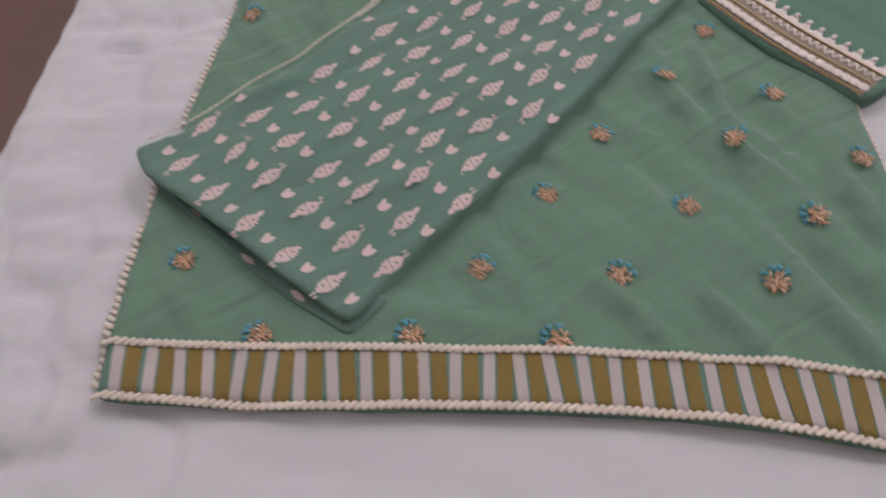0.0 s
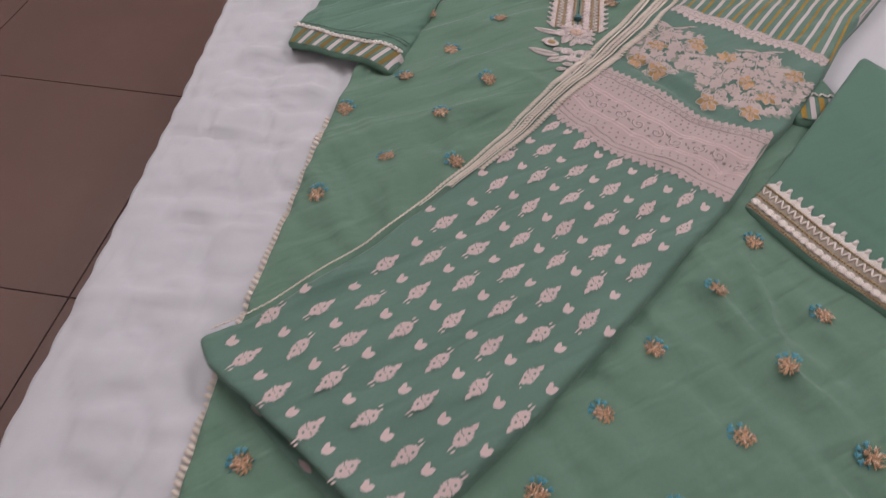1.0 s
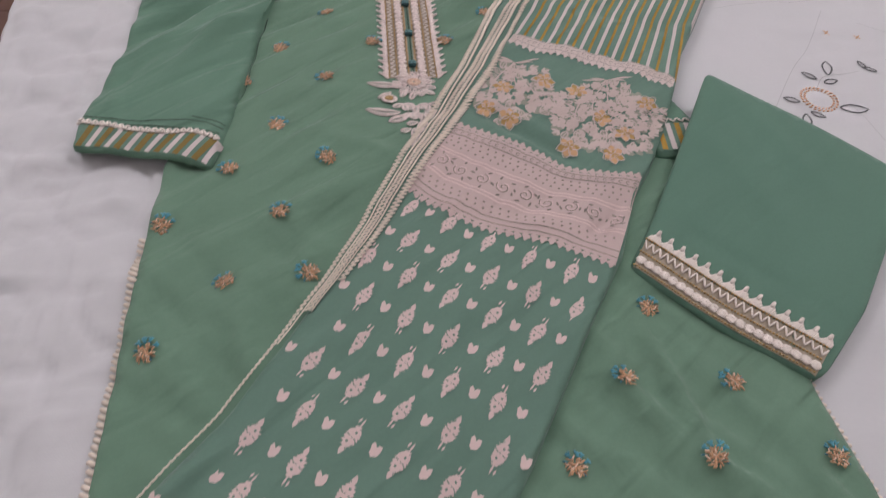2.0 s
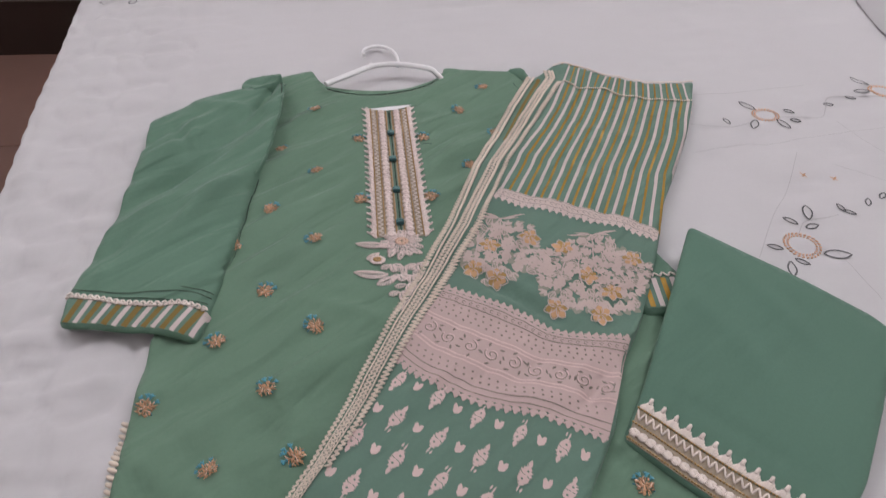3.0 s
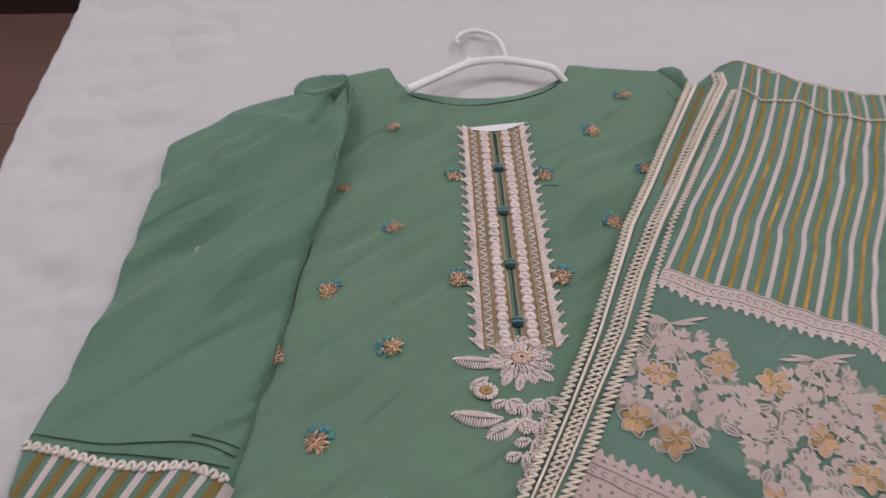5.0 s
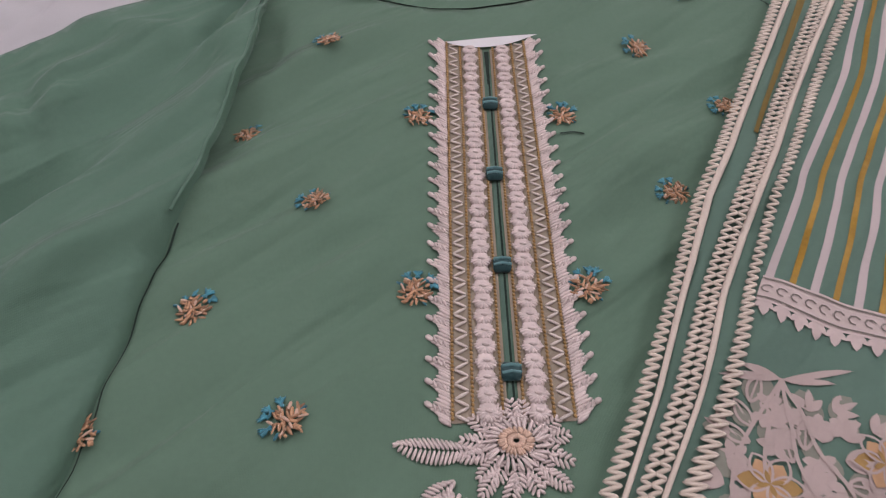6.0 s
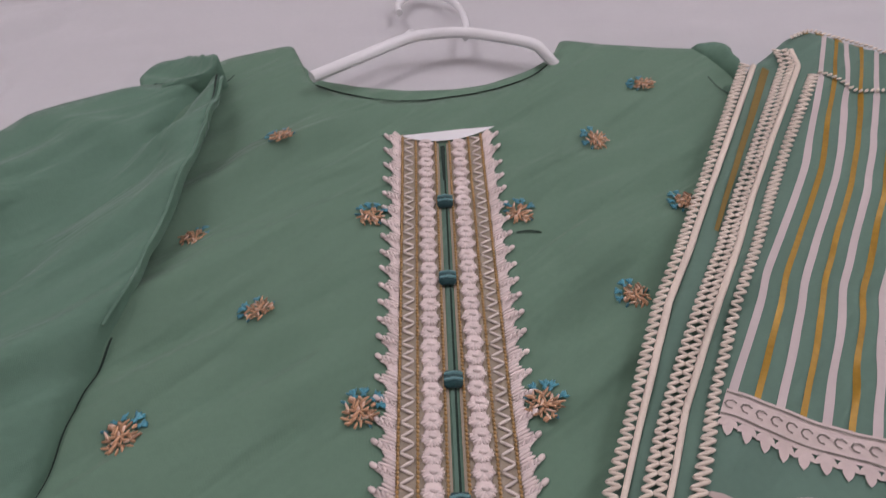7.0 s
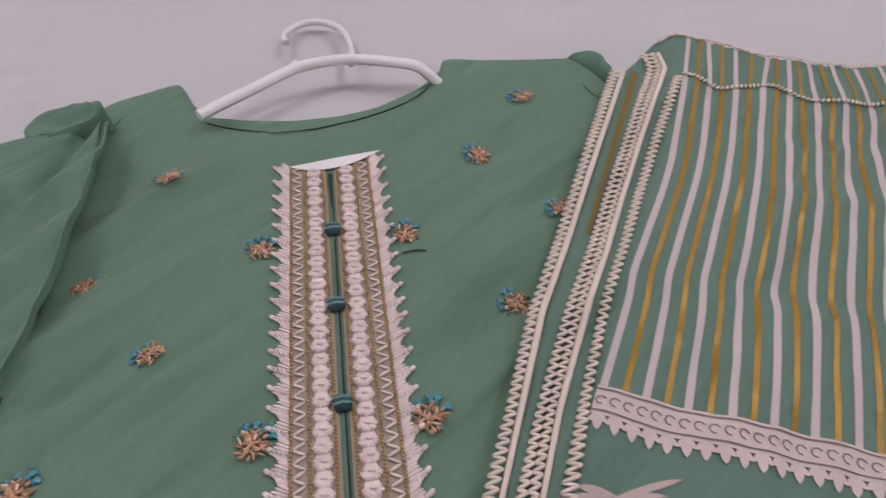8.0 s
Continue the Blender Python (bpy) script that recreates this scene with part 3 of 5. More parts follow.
def flower_meshes(seed):
    r = random.Random(seed)
    warm, cool, pale = Shape(), Shape(), Shape()
    for k in range(46):
        a, d = k * 2.39996 + r.uniform(-0.4, 0.4), 0.0072 * math.sqrt((k + 0.5) / 46)
        c = Vector((math.cos(a) * d + 0.0006, math.sin(a) * d * 0.92 - 0.0020, 0.0004 + r.uniform(0, 0.0009)))
        t = a + r.uniform(-0.9, 0.9)
        v = Vector((math.cos(t), math.sin(t), r.uniform(-0.12, 0.22))) * r.uniform(0.0012, 0.0027)
        (pale if k % 6 == 1 else warm).stitch(c - v, c + v, r.uniform(0.0005, 0.0009), 0.7, 5)
    for p in range(4):
        a = radians(62 + 34 * p + r.uniform(-8, 8))
        c = Vector((math.cos(a) * 0.0072, math.sin(a) * 0.0072, 0.0004))
        for k in range(6):
            t = a + (k - 2.5) * 0.30
            v = Vector((math.cos(t), math.sin(t), 0)) * r.uniform(0.0026, 0.0044)
            cool.stitch(c - v * 0.6, c + v, r.uniform(0.0005, 0.0007), 0.7, 5)
    for k in (-18, 200):
        a = radians(k + r.uniform(-10, 10))
        c = Vector((math.cos(a), math.sin(a), 0)) * 0.0085
        cool.stitch(c * 0.7, c * 1.15 + Vector((0, 0, 0.0005)), 0.0008, 0.7, 5)
    return mesh_of("embroidered_flower", warm, COPPER_THREAD), mesh_of("leaf_stitch", cool, TEAL_THREAD), mesh_of("highlight_stitch", pale, PEACH_THREAD)


SETS = [flower_meshes(q) for q in range(4)]
rnd = random.Random(9)
for q, (x, y, side) in enumerate(FLOWERS):
    warm, cool, pale = SETS[q % 4]
    ob = new("embroidered_flower", warm)
    ob.parent = kurta
    big = 1.18 if y < -0.1 else 1.06
    h = 0.006
    gx, gy = (kurta_top(x + h, y) - kurta_top(x - h, y)) / (2 * h), (kurta_top(x, y + h) - kurta_top(x, y - h)) / (2 * h)
    lean = Vector((0, 0, 1)).rotation_difference(Vector((-gx, -gy, 1)).normalized()).to_matrix().to_4x4()
    spin = pose(0, 0, 0, 0, 0, (-35 if side else 35) + rnd.uniform(-15, 15))
    ob.matrix_local = Matrix.Translation(Vector((x, y, KC.z(x, y) + 0.0011)) - ORIGIN[kurta.name]) @ lean @ spin @ Matrix.Diagonal((big, big, 1.2, 1))
    ob["label"] = "copper flower with teal leaves in raised stitches"
    new("leaf_stitch", cool).parent = ob
    new("highlight_stitch", pale).parent = ob

# placket
def placket_at(u, s):
    """u: metres across from the opening, s: 0 at the top to 1 at the foot."""
    cx = 0.0035 - 0.0062 * s
    grow = 1.0 + 0.06 * s * s
    return cx + u * grow, 0.0655 - 0.266 * s + abs(u) * 0.36 * (1 - s) ** 6


sh = Shape()
for sgn in (-1, 1):
    between(sh, KC, [placket_at(sgn * 0.0025, k / 50) for k in range(51)], [placket_at(sgn * 0.0315, k / 50) for k in range(51)], 6, 0.0007)
placket = part("placket", sh, TAUPE, kurta, "taupe button placket with pale pink embroidery")
for sgn in (-1, 1):
    # column of overlapping shells, each a fan of satin stitches
    sh = Shape()
    r = random.Random(51 + sgn)
    N = 31
    for k in range(N):
        s0 = (k + 0.5) / N
        cx, cy = placket_at(sgn * 0.0110, s0)
        z = KC.z(cx, cy) + 0.0014
        tilt = r.uniform(-0.25, 0.25)
        for j in range(17):
            a = tilt + 2 * math.pi * j / 17
            ra = 0.0056 * r.uniform(0.92, 1.08)
            q = (cx + ra * math.cos(a), cy + 0.0052 * math.sin(a))
            up = 0.0010 if math.sin(a) < 0 else 0.0002
            sh.stitch((cx - 0.0004 * math.cos(a), cy - 0.0008, z + 0.0009 + up), (*q, z + up), 0.00105, 0.6, 5)
        sh.stitch((cx, cy - 0.0058, z), (cx, cy + 0.0058, z + 0.0002), 0.0047, 0.36, 10)
        sh.stitch((cx - 0.0018, cy + 0.0006, z + 0.0022), (cx + 0.0024, cy - 0.0002, z + 0.0022), 0.0011, 0.7, 5)
    part("shell_column", sh, EMBROIDERY, placket, "column of pale pink satin stitch shells", kind="stuff")
    sh = Shape()
    N = 70
    zigzag(sh, KC, [placket_at(sgn * 0.0190, k / N) for k in range(N + 1)], [placket_at(sgn * 0.0256, k / N) for k in range(N + 1)], 0.0009, 0.0016)
    part("zigzag_stitch", sh, LACE_WHITE, placket, kind="stuff")
    # hooked picots with a rounded tip
    sh = Shape()
    N = 23
    for k in range(N):
        s0 = (k + 0.55) / N
        for j in range(8):
            f = j / 7
            reach = (0.0058, 0.0070, 0.0084, 0.0100, 0.0096, 0.0076, 0.0064, 0.0056)[j] * r.uniform(0.95, 1.06)
            p = placket_at(sgn * 0.0268, s0 + (f - 0.42) / N)
            q = placket_at(sgn * (0.0268 + reach), s0 + (f - 0.62) / N - 0.006)
            z = KC.z(*p) + 0.0011
            sh.stitch((*p, z), (*q, z + 0.0006), 0.00115, 0.6, 5)
        p, q = placket_at(sgn * 0.0352, s0 - 0.0100), placket_at(sgn * 0.0388, s0 - 0.0205 + r.uniform(-0.002, 0.002))
        z = KC.z(*q) + 0.0012
        sh.stitch((*p, z), (*q, z + 0.0004), 0.0016, 0.7, 7)
        for j in range(3):
            p, q = placket_at(sgn * (0.0290 + 0.0022 * j), s0 + 0.006 - 0.004 * j), placket_at(sgn * (0.0306 + 0.0022 * j), s0 - 0.008 - 0.004 * j)
            sh.stitch((*p, z + 0.0009), (*q, z + 0.0012), 0.0007, 0.7, 5)
    part("picot_edge", sh, EMBROIDERY, placket, "hooked pale pink picot edge", kind="stuff")
    for c in (0.0046, 0.0176, 0.0264):
        sh = Shape()
        N = 120
        rope(sh, KC, [placket_at(sgn * c, k / N) for k in range(N + 1)], 0.0007, 0.5, 0.0013, 0.40)
        part("gold_line", sh, GOLD_THREAD, placket, kind="stuff")
sh = Shape()
strip(sh, KC, [placket_at(0.0, 0.02 + 0.98 * k / 40) for k in range(41)], 0.0034, 0.0009, 3)
part("opening", sh, GREEN_TROUSER, placket, "green strip of the opening")
# no gap is cut: dark strips paint the shade inside the opening
sh = Shape()
strip(sh, KC, [placket_at(0.0006, 0.02 + 0.96 * k / 40) for k in range(41)], 0.0011, 0.0014, 2)
strip(sh, KC, [placket_at(0.0, 0.01 + 0.12 * k / 8) for k in range(9)], (0.0032, 0.0012), 0.0016, 2)
part("slit", sh, SEAM_AND_SHADE, placket, "dark strip painted as the shade in the opening")
# white strip laid on the cloth for the hanger bar seen through the notch
sh = Shape()
N = 16
between(sh, KC, [lerp((-0.024, 0.0745), (0.050, 0.0835), k / N) for k in range(N + 1)],
        [(-0.024 + 0.074 * k / N, 0.0745 + 0.009 * k / N - 0.0105 * math.sin(math.pi * min(1, k / N * 1.15) ** 0.9)) for k in range(N + 1)], 3, 0.0022)
part("notch_sliver", sh, PLASTIC, kurta, "white strip showing in the neck notch")
for x, y in ((0.002, 0.010), (0.0, -0.050), (-0.001, -0.114), (-0.002, -0.176)):
    sh = Shape()
    z = KC.z(x, y) + 0.0028
    sh.tube([(x - 0.0048, y, z), (x - 0.0036, y, z), (x + 0.0036, y, z), (x + 0.0048, y, z)], [0.0030, 0.0048, 0.0048, 0.0030], 12, 0.7)
    bt = part("button", sh, DARK_TEAL, placket, "dark teal thread wound barrel button")
    sh = Shape()
    for d in (-0.0018, 0.0016):
        sh.tube([(x - 0.0046, y + d, z + 0.0028), (x, y + d + 0.0004, z + 0.0036), (x + 0.0046, y + d, z + 0.0028)], 0.0008, 6)
    part("winding", sh, LIGHT_TEAL, bt)

# embroidered spray at the foot of the placket
spray = Shape()
r = random.Random(12)
PETALS = [(-0.020, -0.213, 186, 0.036, 0.013), (-0.022, -0.262, 184, 0.038, 0.015), (-0.012, -0.266, 205, 0.026, 0.014), (-0.030, -0.226, 215, 0.018, 0.010)]
for k in range(26):
    a = 190 + k * 13.8 + r.uniform(-9, 9)
    d = 0.008 + 0.006 * (k % 2)
    PETALS.append((-0.003 + d * math.cos(radians(a)), -0.212 + d * 0.8 * math.sin(radians(a)), a + r.uniform(-16, 16), r.uniform(0.010, 0.016) if a % 360 > 180 else 0.010, 0.0085))
for k, (px, py) in enumerate(((-0.018, -0.246), (-0.004, -0.250), (0.010, -0.247), (-0.011, -0.262), (0.003, -0.266), (0.016, -0.262), (-0.004, -0.280), (0.008, -0.284), (-0.012, -0.290), (0.0, -0.298), (-0.008, -0.308))):
    for q in range(3):
        PETALS.append((px, py, -90 + (q - 1) * 62 + r.uniform(-14, 14), r.uniform(0.011, 0.015), 0.009))
for x, y, turn, length, width in PETALS:
    c, s_ = math.cos(radians(turn)), math.sin(radians(turn))
    n = int(length / 0.0019)
    for k in range(n):
        u = (k + 0.5) / n
        w = width * 0.5 * math.sin(math.pi * min(1, u * 1.02)) ** 0.6
        bend = 0.007 * u * u if length > 0.03 else 0.0
        bx, by = x + c * length * u, y + s_ * length * u + bend
        for sg in (-1, 1):
            q = (bx - s_ * sg * w + c * 0.003, by + c * sg * w + s_ * 0.003)
            z = KC.z(bx, by) + 0.0012
            spray.stitch((bx, by, z + 0.0008), (*q, z), 0.0009, 0.7, 5)
sp = part("embroidered_spray", spray, EMBROIDERY, kurta, "pale pink embroidered flower spray under the placket", kind="stuff")
for fx, fy, rad, mat in ((-0.003, -0.211, 0.016, EMBROIDERY), (-0.003, -0.210, 0.0085, PEACH_THREAD), (-0.034, -0.239, 0.010, EMBROIDERY), (-0.034, -0.239, 0.005, GOLD_THREAD), (0.012, -0.292, 0.007, PEACH_THREAD)):
    sh = Shape()
    for k in range(26):
        a = 2 * math.pi * k / 26 + r.uniform(-0.1, 0.1)
        for d0, d1 in ((0.15, 0.55), (0.5, 1.0)):
            p = (fx + math.cos(a) * rad * d0, fy + math.sin(a) * rad * d0 * 0.8)
            q = (fx + math.cos(a + 0.2) * rad * d1, fy + math.sin(a + 0.2) * rad * d1 * 0.8)
            z = KC.z(*p) + (0.0026 if rad > 0.009 else 0.0036)
            sh.stitch((*p, z + 0.0006), (*q, z), 0.0010, 0.7, 5)
    part("blossom", sh, mat, sp)

# sleeve lying over the body
SLEEVE = [(-0.150, 0.137), (-0.198, 0.135), (-0.230, 0.127), (-0.260, 0.109), (-0.288, 0.082), (-0.327, 0.051), (-0.329, 0.013), (-0.329, -0.041), (-0.336, -0.109), (-0.342, -0.175), (-0.350, -0.209), (-0.357, -0.240), (-0.362, -0.270), (-0.361, -0.311),
          (-0.313, -0.320), (-0.274, -0.326), (-0.241, -0.336), (-0.223, -0.341), (-0.214, -0.302), (-0.207, -0.263), (-0.202, -0.231), (-0.196, -0.206), (-0.190, -0.162), (-0.183, -0.106), (-0.177, -0.080), (-0.166, -0.050), (-0.160, -0.015), (-0.154, 0.020), (-0.148, 0.060), (-0.147, 0.100)]
SLEEVE_FOLDS = [((-0.30, -0.14), (-0.165, 0.02), 0.014, 0.0050), ((-0.32, -0.05), (-0.21, 0.06), 0.014, 0.0040), ((-0.166, 0.125), (-0.186, 0.078), 0.005, -0.0125), ((-0.190, 0.065), (-0.235, -0.01), 0.018, -0.0075), ((-0.160, 0.09), (-0.170, 0.02), 0.010, 0.0030), ((-0.235, -0.02), (-0.30, -0.12), 0.020, -0.0050), ((-0.30, -0.20), (-0.20, -0.11), 0.016, 0.0035),
                ((-0.29, 0.03), (-0.275, -0.01), 0.007, -0.0045), ((-0.265, 0.03), (-0.255, -0.02), 0.007, 0.0040), ((-0.33, -0.17), (-0.27, -0.13), 0.010, 0.0030), ((-0.26, 0.09), (-0.16, 0.06), 0.012, 0.0040), ((-0.335, -0.225), (-0.33, -0.255), 0.007, 0.0030)]


SLEEVE_RIGHT = ([-0.341, -0.231, -0.162, -0.106, -0.080, -0.050, -0.015, 0.020, 0.060, 0.135], [-0.223, -0.202, -0.190, -0.183, -0.177, -0.166, -0.160, -0.154, -0.148, -0.148])


def sleeve_base(x, y):
    lo = over_kurta(x, y)
    if y < -0.300 - 0.10 * (x + 0.36):
        return max(lo, sleeve_top(x, y) - 0.004)
    # the upper front edge stands free of the body
    if y > -0.07 and float(np.interp(y, *SLEEVE_RIGHT)) - x < 0.026:
        return max(lo, sleeve_top(x, y) - 0.004)
    return lo


def sleeve_top(x, y):
    z = 0.5705 + 0.0022 * noise.noise(Vector((x * 13, y * 9, 8.4))) + 0.0006 * noise.noise(Vector((x * 32, y * 26, 5.4)))
    z += 0.0125 * min(1.0, max(0.2, (y + 0.275) / 0.06)) * ripple(x, y, 47, 0.034, 0.16, 9.1)
    near_edge = max(0.0, float(np.interp(y, *SLEEVE_RIGHT)) - x)
    free = min(1.0, max(0.0, (y + 0.085) / 0.05))
    z += (0.0085 * free - 0.0062 * (1 - free)) * math.exp(-near_edge / 0.016)
    for f in SLEEVE_FOLDS:
        z += 1.4 * fold(x, y, *f)
    return z


SC = Cloth(SLEEVE, sleeve_top, sleeve_base, roll=0.0035, step=0.0065)
sleeve = part("sleeve", SC.shape(), GREEN_SLEEVE, kurta, "green sleeve folded over the body with a striped cuff")
# gathered shoulder pleat
CAP = Cloth([(-0.214, 0.140), (-0.209, 0.157), (-0.199, 0.166), (-0.174, 0.167), (-0.158, 0.153), (-0.146, 0.139), (-0.16, 0.127), (-0.205, 0.126)],
            lambda x, y: 0.5665 + 0.35 * max(0.0, x + 0.195) * max(0.0, min(1.0, (0.170 - y) / 0.03)) + fold(x, y, (-0.176, 0.161), (-0.149, 0.141), 0.0035, 0.006) + fold(x, y, (-0.190, 0.146), (-0.160, 0.137), 0.006, -0.006), over_kurta, roll=0.002, step=0.0045, soften=1)
part("shoulder_pleat", CAP.shape(), GREEN_SLEEVE, kurta)
CAP2 = Cloth([(0.203, 0.176), (0.227, 0.178), (0.233, 0.158), (0.238, 0.125), (0.229, 0.132), (0.216, 0.155)], lambda x, y: 0.566 + fold(x, y, (0.222, 0.174), (0.231, 0.140), 0.004, 0.006), over_kurta, roll=0.005, step=0.005, soften=1)
part("shoulder_pleat", CAP2.shape(), GREEN_SLEEVE, kurta)
CUFF_LOW = along([(-0.3590, -0.3085), (-0.313, -0.3175), (-0.274, -0.3235), (-0.241, -0.333), (-0.2245, -0.338)], 0.004)
CUFF_TOP = along([(-0.3600, -0.2745), (-0.330, -0.2815), (-0.300, -0.2910), (-0.272, -0.2945), (-0.245, -0.2950), (-0.2155, -0.3045)], 0.004)
sh = Shape()
between(sh, SC, [at(CUFF_LOW, k / 34) for k in range(35)], [at(CUFF_TOP, k / 34) for k in range(35)], 6, 0.0006)
cuff = part("cuff", sh, GREEN_TROUSER, sleeve, "striped olive and white cuff")
for k in range(7):
    for mat, off, w in ((HEM_GOLD, 0.0, 0.0062), (STRIPE_WHITE, 0.5, 0.0050)):
        u = (k + 0.32 + off) / 7.0
        if u < 0.985:
            sh = Shape()
            strip(sh, SC, [lerp(at(CUFF_LOW, u - 0.01), at(CUFF_TOP, u + 0.06), j / 6) for j in range(7)], w, 0.0011)
            part("stripe", sh, mat, sleeve)
sh = Shape()
N = 42
rim = [(x, y + 0.0055) for x, y in CUFF_TOP]
zigzag(sh, SC, [at(CUFF_TOP, k / N) for k in range(N + 1)], [at(rim, k / N) for k in range(N + 1)], 0.0015, 0.0022)
rope(sh, SC, [at(CUFF_TOP, k / 30) for k in range(31)], 0.0018, 0.5, 0.0018)
part("cuff_lace", sh, LACE_WHITE, sleeve, "white zigzag lace above the cuff", kind="stuff")
for pts in ([(-0.359, -0.264), (-0.307, -0.274), (-0.245, -0.2755), (-0.2135, -0.286)], [(-0.318, -0.2795), (-0.266, -0.286), (-0.2165, -0.294)], [(-0.246, -0.2695), (-0.228, -0.274), (-0.212, -0.279)]):
    sh = Shape()
    strip(sh, SC, along(pts, 0.004), 0.0011, 0.0008, 2)
    part("tuck", sh, SEAM_AND_SHADE, sleeve, "dark pin tuck line")
# dark strip painted for the stitched line and shade under the lower sleeve edge
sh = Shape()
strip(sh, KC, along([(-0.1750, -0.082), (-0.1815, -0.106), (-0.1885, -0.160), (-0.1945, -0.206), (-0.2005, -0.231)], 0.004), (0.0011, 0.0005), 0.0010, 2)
part("edge_seam_shade", sh, SEAM_AND_SHADE, kurta)
# turned edge of the sleeve; armhole seam and pleat crease as painted-on shade
sh = Shape()
sh.tube([(x, y, SC.z(x - 0.003, y) + 0.0002) for x, y in along([(-0.1475, 0.128), (-0.1470, 0.098), (-0.1490, 0.060), (-0.1550, 0.020), (-0.1610, -0.015), (-0.1670, -0.050), (-0.1775, -0.079)], 0.004)], 0.0013, 6, 0.7)
part("edge_fold", sh, GREEN_SLEEVE, sleeve, "narrow turned edge of the sleeve")
# thin dark strips laid on the sleeve as the shade in its gaps
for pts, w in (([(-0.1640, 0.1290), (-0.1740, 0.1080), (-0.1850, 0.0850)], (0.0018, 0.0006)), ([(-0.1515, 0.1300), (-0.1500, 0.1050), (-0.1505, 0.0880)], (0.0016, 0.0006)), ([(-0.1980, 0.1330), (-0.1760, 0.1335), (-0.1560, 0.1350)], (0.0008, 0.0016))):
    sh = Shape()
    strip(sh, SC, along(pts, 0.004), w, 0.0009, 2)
    part("armhole_gap_shade", sh, SEAM_AND_SHADE, sleeve)
# short dark lines at the shoulders and beside the placket
for pts in ([(-0.153, 0.141), (-0.149, 0.145), (-0.146, 0.152)], [(0.043, -0.016), (0.050, -0.0155), (0.058, -0.0165)], [(0.206, 0.135), (0.212, 0.118), (0.219, 0.100), (0.223, 0.088)]):
    sh = Shape()
    strip(sh, KC, along(pts, 0.003), 0.0011, 0.0010, 2)
    part("short_dark_line", sh, SEAM_AND_SHADE, kurta)

# other sleeve, mostly hidden under the trousers
S2 = Cloth([(0.215, 0.13), (0.238, 0.08), (0.262, -0.08), (0.300, -0.255), (0.3165, -0.300), (0.318, -0.346), (0.255, -0.348), (0.215, -0.30), (0.190, -0.10)], lambda x, y: 0.5660, over_kurta, roll=0.005, step=0.008)
sleeve2 = part("sleeve", S2.shape(), GREEN_SLEEVE, kurta, "green sleeve mostly covered by the trousers")
sh = Shape()
between(sh, S2, [(0.256 + 0.006 * k, -0.343) for k in range(10)], [(0.256 + 0.006 * k, -0.299) for k in range(10)], 5, 0.0006)
cuff2 = part("cuff", sh, GREEN_TROUSER, sleeve2, "striped cuff showing beside the trousers")
for k, mat in enumerate((PRINT_GOLD, STRIPE_WHITE, PRINT_GOLD, STRIPE_WHITE, PRINT_GOLD)):
    sh = Shape()
    strip(sh, S2, [(0.262 + 0.011 * k + 0.004 * j / 5, -0.342 + 0.042 * j / 5) for j in range(6)], 0.006, 0.0011)
    part("stripe", sh, mat, sleeve2)
sh = Shape()
zigzag(sh, S2, [(0.255 + 0.005 * k, -0.299) for k in range(12)], [(0.255 + 0.005 * k, -0.292) for k in range(12)], 0.0014, 0.0016)
part("cuff_lace", sh, LACE_WHITE, sleeve2, kind="stuff")

# ---- trousers ----
TL = [(0.226, 0.132), (0.184, 0.056), (0.150, -0.005), (0.128, -0.045), (0.106, -0.082), (0.079, -0.141), (0.053, -0.193), (0.031, -0.233), (0.003, -0.284), (-0.020, -0.326), (-0.060, -0.402), (-0.086, -0.456), (-0.111, -0.500), (-0.135, -0.535), (-0.158, -0.571),
      (-0.188, -0.618), (-0.224, -0.661), (-0.256, -0.700), (-0.288, -0.729), (-0.305, -0.743)]
TROUSERS = [(x + 0.0035 * min(1.0, max(0.0, (y + 0.70) / 0.1)), y) for x, y in TL] + [(-0.290, -0.766), (-0.215, -0.812), (-0.152, -0.854), (-0.101, -0.884), (-0.062, -0.826), (-0.018, -0.767), (0.044, -0.681), (0.096, -0.600), (0.130, -0.546), (0.173, -0.484), (0.206, -0.410),
                 (0.234, -0.372), (0.269, -0.316), (0.313, -0.230), (0.346, -0.160), (0.389, -0.094), (0.441, -0.008), (0.470, 0.050), (0.498, 0.113), (0.470, 0.112), (0.430, 0.111), (0.402, 0.114), (0.370, 0.129), (0.340, 0.149), (0.318, 0.169), (0.297, 0.180), (0.275, 0.172), (0.252, 0.150)]
TROUSER_FOLDS = [((0.062, -0.272), (0.150, -0.352), 0.008, -0.0060), ((0.075, -0.262), (0.150, -0.335), 0.008, 0.0030), ((-0.10, -0.62), (-0.20, -0.74), 0.012, 0.0035), ((-0.02, -0.64), (-0.06, -0.78), 0.012, 0.0030),
                 ((0.02, -0.52), (-0.04, -0.60), 0.010, 0.0030), ((0.26, 0.00), (0.38, -0.06), 0.012, 0.0030), ((0.20, -0.06), (0.33, -0.13), 0.010, -0.0025), ((0.30, 0.05), (0.42, 0.01), 0.010, -0.0025), ((-0.23, -0.72), (-0.15, -0.80), 0.010, 0.0028), ((0.05, -0.44), (0.17, -0.46), 0.010, 0.0025)]


def hem_depth(x, y):
    """How far inside the trouser hem a point lies."""
    return ((x + 0.305) * 0.151 + (y + 0.743) * 0.207) / 0.2562


def trouser_base(x, y):
    lo = over_kurta(x, y)
    return max(lo, trouser_top(x, y) - 0.003) if hem_depth(x, y) < 0.030 else lo


